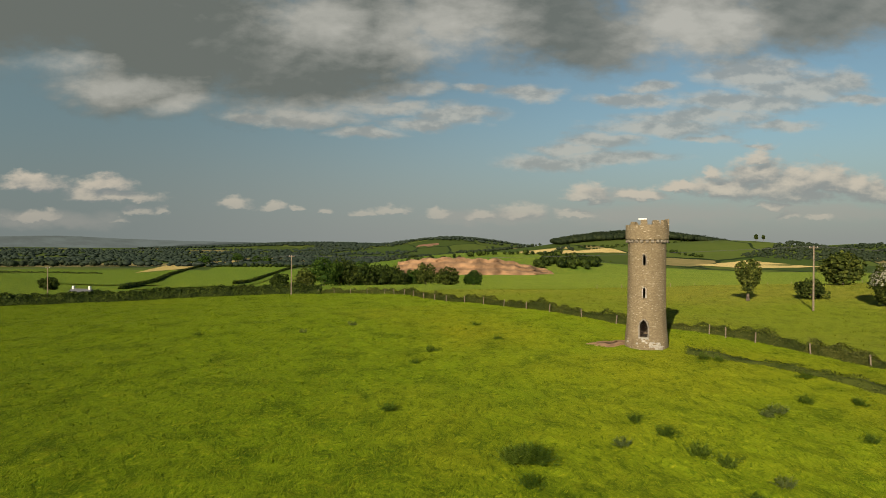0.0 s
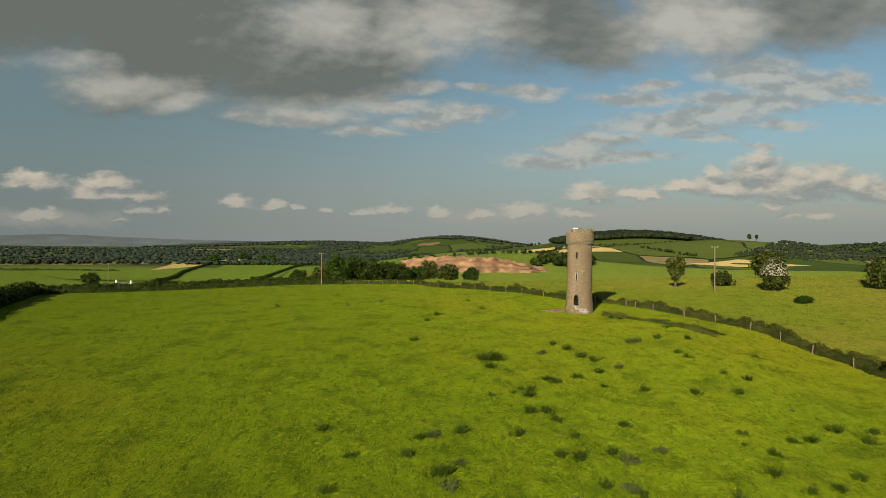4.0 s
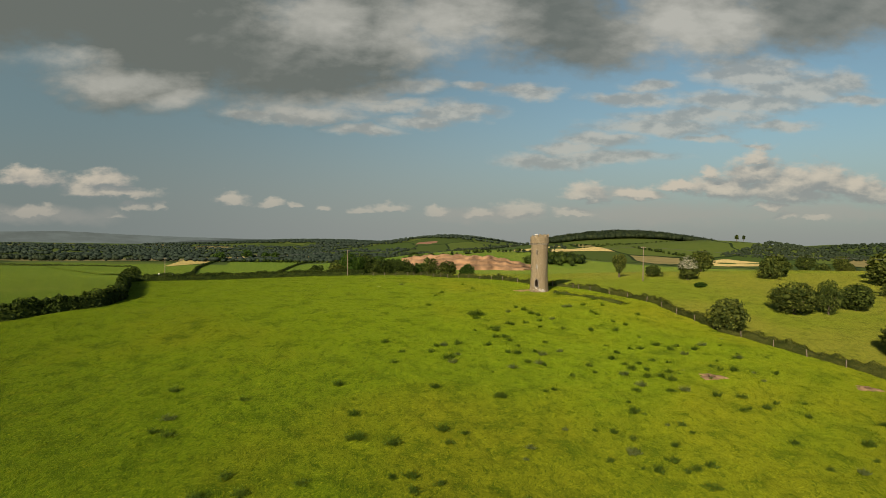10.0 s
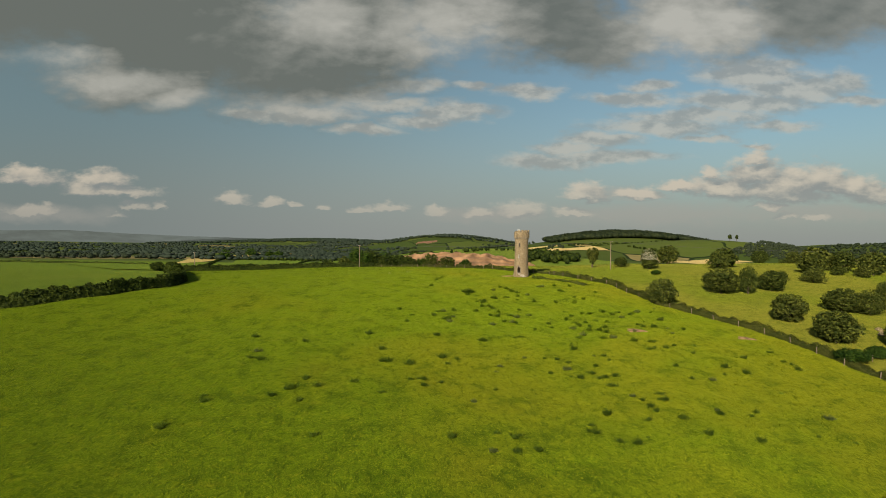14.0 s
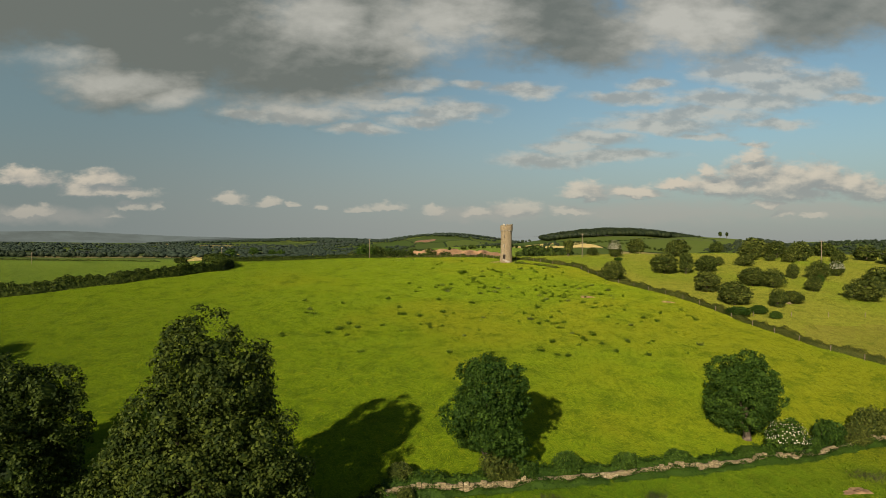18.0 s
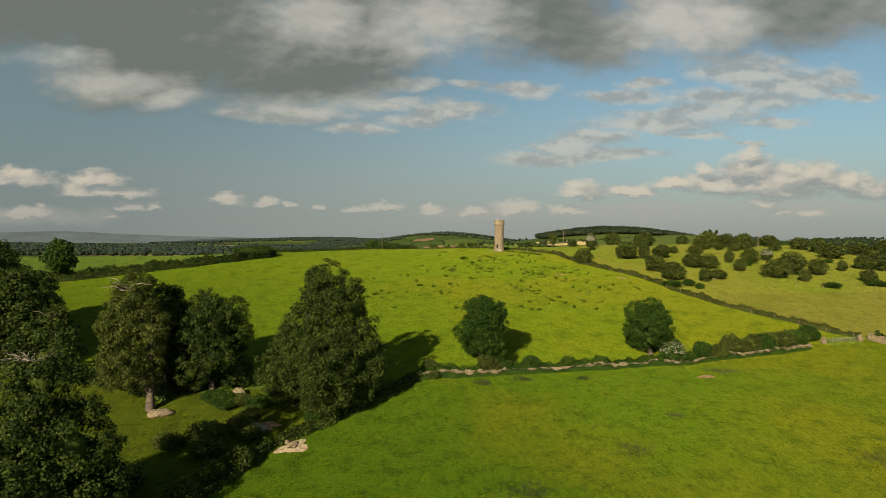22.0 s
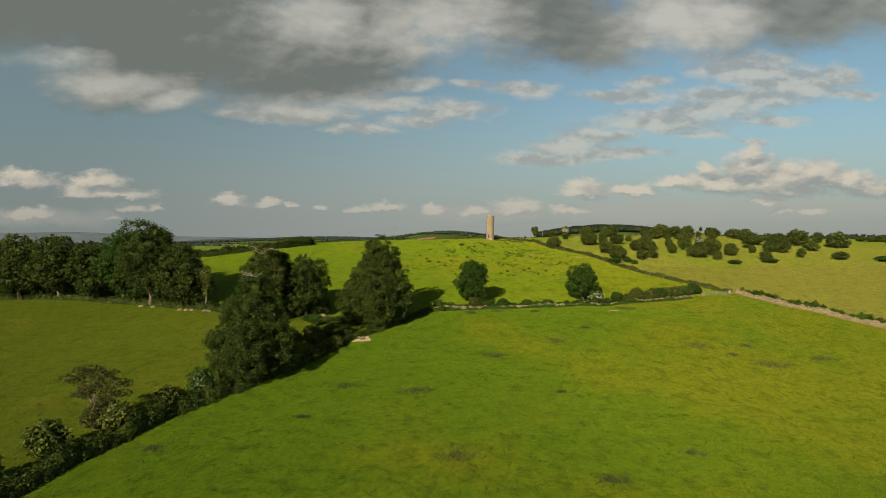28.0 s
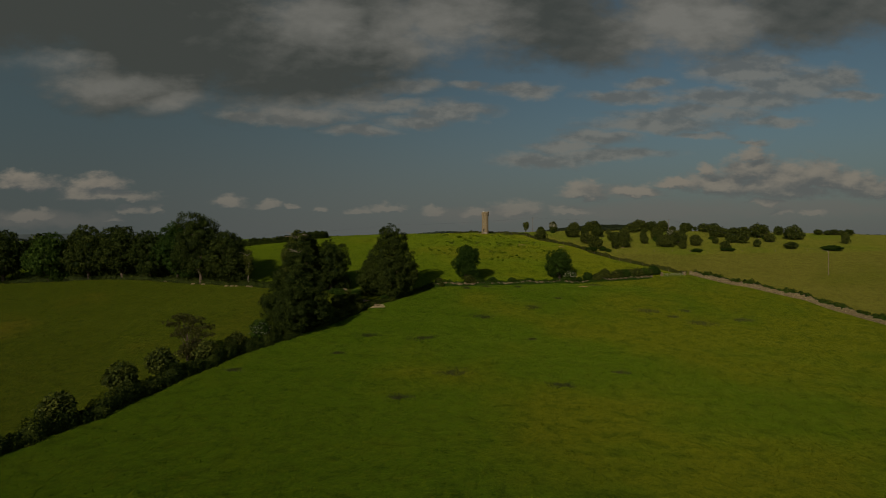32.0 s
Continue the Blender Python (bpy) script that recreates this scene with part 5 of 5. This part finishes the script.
field_wall(EAST_WALL[4:], 1.4, 1.1, 1, 6, "tumbled pale dry-stone wall beyond the meadow")

# metal gate between two stone piers
ga, gb = np.array((98.5, -62.6)), np.array((110.0, -59.6))
gate_yaw = math.degrees(math.atan2(gb[1] - ga[1], gb[0] - ga[0]))
long = float(np.linalg.norm(gb - ga))
field_gate = empty("field_gate", *((ga + gb) / 2), turn=gate_yaw, label="wide galvanised field gate, closed, between wall ends", category="gate")
for k in range(5):
    part("rail", box((long, 0.05, 0.06), (0, 0, 0.3 + 0.24 * k)), field_gate, mat=GALV)
for k in range(5):
    part("upright", box((0.06, 0.06, 1.25), (-long / 2 + long / 4 * k, 0.03, 0.75)), field_gate, mat=GALV)
for x, y in (ga, gb):
    pier = empty("gate_pier", x, y, turn=gate_yaw, label="squat pale stone gate pier", category="pier", group="gate piers")
    for k in range(4):
        s = part("pier_stone", STONES[(k * 5 + int(x)) % 6], pier)
        s.matrix_basis = pose(random.uniform(-0.1, 0.1), random.uniform(-0.1, 0.1), 0.15 + 0.42 * k, random.uniform(-6, 6), random.uniform(-6, 6), random.uniform(-25, 25)) @ Matrix.Diagonal((1.25 - 0.12 * k, 1.0 - 0.1 * k, 0.55, 1))

# thistle, nettle and dock clumps on the grazed slope
def weed_clump(seed, stems, tall, mat):
    """A star of leafy stems: long narrow leaves that stand and lean outwards from a common foot."""
    rng = np.random.default_rng(seed)
    foot = rng.normal(size=(stems, 2)) * 0.20
    out = foot * 1.1 + rng.normal(size=(stems, 2)) * 0.14
    top = tall * rng.uniform(0.6, 1.15, stems) * (1.0 - 0.5 * np.minimum(1, np.linalg.norm(foot, axis=1) / 0.5))
    per = 11
    f = np.tile(np.linspace(0.12, 1.0, per), stems)
    kk = np.repeat(np.arange(stems), per)
    base = np.concatenate([foot[kk] + out[kk] * f[:, None], (top[kk] * f)[:, None]], 1)
    a = rng.uniform(0, 2 * math.pi, len(f))
    long = 0.20 * (1.15 - 0.6 * f) * rng.uniform(0.7, 1.4, len(f))
    way = np.stack([np.cos(a), np.sin(a), rng.uniform(0.0, 0.9, len(f))], 1)
    side = np.stack([-np.sin(a), np.cos(a), np.zeros(len(f))], 1) * (long * 0.20)[:, None]
    mid, tip = base + way * (long * 0.5)[:, None], base + way * long[:, None] - (0, 0, 0.03)
    v = np.stack([base, mid + side, tip, mid - side], 1).reshape(-1, 3)
    pieces = [(v, np.arange(len(v)).reshape(-1, 4))]
    for x, y, dx, dy, z in zip(foot[:, 0], foot[:, 1], out[:, 0], out[:, 1], top):
        pieces.append(tube([(x, y, -0.05), (x + dx, y + dy, z)], [0.012, 0.006], 3))
    v, q = joined(pieces)
    return mesh_of("weed_clump", v, q, mat)


CLUMPS = []
for k, (stems, tall, mat, label) in enumerate([(26, 0.75, LEAF_WEED, "green spear thistle clump in grazed grass"), (34, 0.9, LEAF_WEED, "bushy green nettle clump in grazed grass"),
                                                (22, 0.6, LEAF_WEED, "low green dock clump in grazed grass"), (30, 0.8, LEAF_WEED, "green thistle clump in grazed grass"),
                                                (28, 0.75, LEAF_THISTLE, "pale grey-green thistle clump in grazed grass")]):
    CLUMPS.append(tagged(new("weed_clump", weed_clump(80 + k, stems, tall, mat)), label, "weed", "weed clumps"))
    CLUMPS[-1].matrix_world = pose(14 + 3 * k, 28 + 2 * k, at(14 + 3 * k, 28 + 2 * k))
CLUMP_SPOTS = [(35.6, 50.1), (35.5, 42.0), (35.9, 40.0), (39.9, 49.6), (39.4, 56.4), (45.0, 40.6), (38.0, 34.4), (39.9, 32.3), (36.6, 27.6), (31.8, 27.5), (32.1, 17.8), (35.8, 16.3), (37.6, 16.5), (41.1, 18.6), (44.7, 18.5), (42.8, 16.3), (47.2, 17.0), (49.7, 19.4), (32.7, 13.6), (30.8, 10.0), (26.4, 6.6), (26.6, 4.0), (32.2, 7.5), (34.7, 8.0), (32.7, 5.3), (30.9, 3.1), (34.9, 5.1), (34.2, 2.4), (37.3, 9.8), (39.7, 8.9), (37.9, 4.2), (36.2, 2.5), (37.2, 1.1), (45.9, 7.3), (46.6, 6.0), (48.7, 5.9), (32.0, -1.5), (30.6, -3.4), (35.5, -3.1), (37.6, -2.9), (41.2, -4.6), (44.5, -4.9), (52.8, 12.8), (54.9, 5.2)]
CLUMP_SPOTS += [(44.4, 14.1), (19.5, 45.3), (17.5, 41.4), (21.0, 42.5), (22.1, 39.7), (23.5, 38.4), (16.3, 31.2), (13.5, 26.6), (13.2, 22.5), (14.8, 22.5), (15.5, 20.6), (11.3, 17.1), (6.1, 17.6), (2.4, 16.3), (3.6, 16.7), (1.5, 13.1), (-3.3, 12.8), (-6.6, 17.3), (4.0, 10.1), (4.9, 10.4), (5.9, 11.8), (5.0, 8.0), (-4.3, 7.3), (16.5, 16.8), (14.4, 13.0), (15.9, 12.6), (18.9, 13.6), (19.9, 12.2), (17.0, 8.4), (18.9, 7.8), (21.7, 19.7), (26.5, 28.2), (23.3, 14.0), (0.2, 47.9), (1.6, 63.4), (3.3, 68.9), (-8.7, 85.9), (9.3, 84.8), (11.5, 74.3), (-14.4, 80.2), (-27.7, 77.7), (-11.2, -2.9), (2.4, -3.4), (11.0, -6.0)]
CLUMP_SPOTS += [(14.4, 5.8), (19.0, -3.5), (30.4, 46.4), (31.8, 47.3), (32.2, 62.3), (33.4, 61.5), (-22.4, -9.2), (-29.9, -14.4), (-29.9, -17.9), (-28.0, -18.8), (-18.0, -27.9), (-20.0, -31.8), (-19.3, -31.5), (-15.6, -30.8), (-21.7, -33.9), (-17.2, -35.6), (-31.7, -34.0), (-30.9, -36.0), (-10.3, -28.7), (-7.5, -13.2), (-6.9, -19.3), (-5.9, -19.2), (-2.1, -20.2), (-5.5, -32.4), (0.7, -29.5), (3.3, -27.9), (3.4, -16.8), (4.3, -19.5), (11.5, -6.3), (13.3, -20.2), (-12.6, -46.3), (4.8, -45.9), (13.2, -45.6), (9.7, -49.2), (12.8, -49.4), (0.4, -26.7), (-1.6, -26.9), (-33.3, -43.9), (28.0, -10.5), (23.9, -15.9), (25.7, -17.6), (24.5, -21.0), (30.0, -19.0), (28.5, -22.5)]
CLUMP_SPOTS += [(29.2, -24.6), (30.4, -24.1), (32.1, -23.3), (26.1, -24.6), (30.4, -27.5), (32.8, -13.8), (42.6, -9.2), (46.2, -8.3), (44.2, -18.0), (32.4, -31.5), (37.1, -30.4), (33.5, -32.8), (33.9, -35.2), (34.2, -36.7), (36.9, -32.6), (32.1, -39.5), (37.2, -38.9), (38.7, -43.7), (47.9, -24.0), (53.0, -17.7), (59.2, -12.0), (55.4, -20.1), (66.0, -12.7), (66.8, -14.1), (66.4, -16.7), (66.2, -8.1), (43.0, -37.4), (23.7, -41.8), (23.7, -43.9), (28.3, -46.4), (44.8, -45.2), (58.3, -37.7), (26.8, -37.9), (26.3, -46.0), (15.4, -48.9), (-33.1, -5.4), (10.2, 36.0)]
r = random.Random(12)
for x, y in CLUMP_SPOTS:
    s = r.uniform(0.75, 1.25)
    m = pose(x, y, at(x, y) - 0.03, 0, 0, r.uniform(0, 360)) @ Matrix.Diagonal((s * 1.05, s * 1.05, s * 1.0, 1))
    copy_thing(CLUMPS[(0, 1, 3, 0, 4, 1, 3, 2)[r.randrange(8)]], Matrix()).matrix_basis = m
for _ in range(50):
    x, y = r.uniform(5, 58), r.uniform(-45, 30)
    if not inside(np.array(x), np.array(y), UPPER_FIELD):
        continue
    s = r.uniform(0.4, 0.8)
    copy_thing(CLUMPS[r.randrange(5)], Matrix()).matrix_basis = pose(x, y, at(x, y) - 0.03, 0, 0, r.uniform(0, 360)) @ Matrix.Diagonal((s, s, s, 1))
for dx, dy, s in ((0, 0, 2.0), (-0.9, 0.2, 1.5), (0.9, -0.1, 1.6), (0.3, 0.7, 1.5)):
    big = copy_thing(CLUMPS[1], Matrix())
    big.matrix_basis = pose(10.4 + dx, 39.3 + dy, at(10.4 + dx, 39.3 + dy) - 0.05, 0, 0, 90 * s) @ Matrix.Diagonal((s, s, s * 0.8, 1))
    tagged(big, "large dark nettle clump in grazed grass")
hedge([(31.8, 65.6), (35.3, 63.6), (38.4, 61.4), (41.5, 57.0), (45.5, 51.0)], 1.8, 0.5, 130, 0.09, LEAF_THORN, 31, "olive strip of seeding grass beside the tower hedge", 1.0, "weed_strip")

# ---- rocks, rushes, bare earth, grass ----
def boulder(name, x, y, size, mat, seed, label, sink=0.25):
    bm = bmesh.new()
    bmesh.ops.create_icosphere(bm, subdivisions=3, radius=1)
    off = Vector((seed * 3.1, seed * 1.7, 0))
    for v in bm.verts:
        v.co *= 1 + 0.35 * noise.noise(v.co * 1.4 + off) + 0.12 * noise.noise(v.co * 4 + off)
        v.co = Vector((v.co.x * size[0], v.co.y * size[1], v.co.z * size[2]))
    me = bpy.data.meshes.new(name)
    bm.to_mesh(me)
    bm.free()
    me.materials.append(mat)
    ob = tagged(new(name, me), label, "rock")
    ob.matrix_world = pose(x, y, at(x, y) + size[2] * (1 - sink) - size[2] * 0.5, 0, 0, seed * 47)
    return ob


def earth_patch(x, y, rx, ry, seed, label, mat=EARTH, turn=0.0):
    """Trodden bare soil with a ragged edge."""
    rng = np.random.default_rng(seed)
    k, rings = 28, 4
    a = np.linspace(0, 2 * math.pi, k, endpoint=False)
    edge = 1 + 0.22 * np.sin(3 * a + seed) + 0.13 * np.sin(7 * a + seed * 2) + rng.normal(size=k) * 0.05
    pts = [np.zeros((1, 2))]
    for j in range(1, rings + 1):
        f = j / rings
        pts.append(np.stack([np.cos(a) * rx * f * edge, np.sin(a) * ry * f * edge], 1))
    p = np.concatenate(pts)
    c, s = math.cos(turn), math.sin(turn)
    p = np.stack([p[:, 0] * c - p[:, 1] * s, p[:, 0] * s + p[:, 1] * c], 1) + (x, y)
    lift = np.concatenate([[0.1]] + [np.full(k, 0.1 if j < rings else -0.03) for j in range(1, rings + 1)])
    v = np.concatenate([p, (land(p[:, 0], p[:, 1]) + lift)[:, None]], 1)
    quads = [[1 + (j - 1) * k + i, 1 + (j - 1) * k + (i + 1) % k, 1 + j * k + (i + 1) % k, 1 + j * k + i] for j in range(1, rings) for i in range(k)]
    tris = [[0, 1 + i, 1 + (i + 1) % k] for i in range(k)]
    return tagged(new("bare_patch", mesh_of("bare_patch", v, quads, mat, True, tris)), label, "bare soil", kind="structure")


earth_patch(24.9, 71.2, 3.0, 1.5, 1, "trodden brown earth at the tower foot", turn=0.3)
earth_patch(44.0, 3.0, 2.0, 1.3, 2, "worn patch of red-brown earth in the grass")
earth_patch(66.0, 0.8, 1.9, 1.1, 3, "worn patch of red-brown earth in the grass")
earth_patch(57.0, -87.9, 2.0, 0.9, 4, "worn patch of red-brown earth in the grass", turn=0.2)
earth_patch(-23.5, -118.5, 2.8, 1.8, 5, "spread of pale soil and rubble", PALE_SOIL, turn=0.6)
earth_patch(-31, -112, 3.5, 2.2, 6, "dark trodden hollow under the trees")
earth_patch(95, -57, 3.5, 2.0, 7, "worn earth at the gateway")
boulder("boulder", -23.6, -117.8, (0.9, 0.6, 0.45), TOWER, 1, "brown boulder on a spread of pale soil")
boulder("boulder", -24.8, -117.2, (0.6, 0.45, 0.35), TOWER, 2, "brown boulder on a spread of pale soil")
boulder("boulder", -38.5, -99.8, (1.6, 1.0, 1.1), WALL, 3, "sunlit tawny boulder under trees")
boulder("boulder", -49.3, -108.8, (2.2, 1.5, 0.8), TOWER, 4, "flat grey boulder beside a tree foot")
boulder("boulder", -30.5, -113.5, (1.5, 1.1, 0.7), TOWER_TRIM, 5, "grey boulder in the shade of trees")
boulder("boulder", -33.0, -112.0, (1.1, 0.8, 0.6), TOWER_TRIM, 6, "grey boulder in the shade of trees")
for k, (x, y) in enumerate([(-83, -92.5), (-85, -92), (-87.5, -91), (-78, -94), (-76.5, -94.6), (-99, -85.5), (-104, -83.5), (-118, -77.5), (98, 6.5), (99.5, 8), (101, 3), (100.5, 10.5)]):
    boulder("boulder", x, y, (0.7 + 0.1 * (k % 4), 0.6, 0.45), WALL, 10 + k, "pale field stone lying in grass")

r = np.random.default_rng(77)


def blades(xy, tall, wide, per, rng, spread_=0.25, lean=0.35):
    """Upright grass blades round each spot."""
    n = len(xy) * per
    base = np.repeat(xy, per, 0) + rng.normal(size=(n, 2)) * spread_
    z = land(base[:, 0], base[:, 1]) - 0.03
    h = tall * rng.uniform(0.55, 1.3, n)
    a = rng.uniform(0, 2 * math.pi, n)
    side = np.stack([np.cos(a), np.sin(a)], 1) * (wide * rng.uniform(0.6, 1.4, n))[:, None]
    tip = base + rng.normal(size=(n, 2)) * (h * lean)[:, None]
    v = np.stack([np.concatenate([base - side, z[:, None]], 1), np.concatenate([base + side, z[:, None]], 1), np.concatenate([tip, (z + h)[:, None]], 1)], 1)
    return v.reshape(-1, 3), np.arange(n * 3).reshape(-1, 3)


RUSHES = [(-6.7, -153.9, 6), (12.8, -130, 6), (72.3, -119.6, 7), (-23.4, -150.5, 4.5), (-29.7, -167.5, 2.8), (-53.3, -181.4, 4.2), (2.1, -185, 6.5), (26.4, -193, 5.5), (44, -182, 3.6), (31.8, -118.3, 4.8),
          (86.6, -117.4, 3.3), (79.3, -125, 3.1), (86.8, -131.7, 8), (103, -126.3, 6), (25.9, -153.3, 2.6), (42.9, -106, 2.6), (-10.6, -201.8, 4.9), (9, -94, 3), (17, -92, 3), (30, -90.5, 2.6), (62, -84, 5)]
for x, y, w in RUSHES:
    spots = np.array((x, y)) + r.normal(size=(int(24 * w), 2)) * (w * 0.31, w * 0.19)
    v, t = blades(spots, 0.5, 0.035, 4, r, 0.16)
    me = mesh_of("rush_clump", v - (x, y, at(x, y)), np.zeros((0, 4)), LEAF_RUSH, False, t)
    ob = tagged(new("rush_clump", me), "dark tussock of rushes in a meadow", "rushes", kind="stuff")
    ob.matrix_world = Matrix.Translation((x, y, at(x, y)))


def sward(poly, count, tall, wide, per, seed, mat, label):
    rng = np.random.default_rng(seed)
    poly = [tuple(map(float, p)) for p in poly]
    lo, hi = np.maximum(np.min(poly, 0), (-150, -345)), np.minimum(np.max(poly, 0), (215, 205))
    xy = rng.uniform(lo, hi, (count * 3, 2))
    xy = xy[inside(xy[:, 0], xy[:, 1], poly)][:count]
    v, t = blades(xy, tall, wide, per, rng)
    return tagged(new("grass", mesh_of("grass", v, np.zeros((0, 4)), mat, False, t)), label, "grass", kind="stuff")


sward(UPPER_FIELD, 26000, 0.20, 0.05, 4, 1, TURF, "short grazed grass of the hill pasture")
sward(LOWER_FIELD, 21000, 0.26, 0.07, 4, 2, LOWER, "longer meadow grass below the wall")
sward(EAST_PASTURE, 9000, 0.26, 0.07, 4, 3, ROUGH, "rough tufted pasture grass")
sward(WEST_FIELD, 8000, 0.24, 0.07, 4, 4, WEST, "longer grass of the west field")
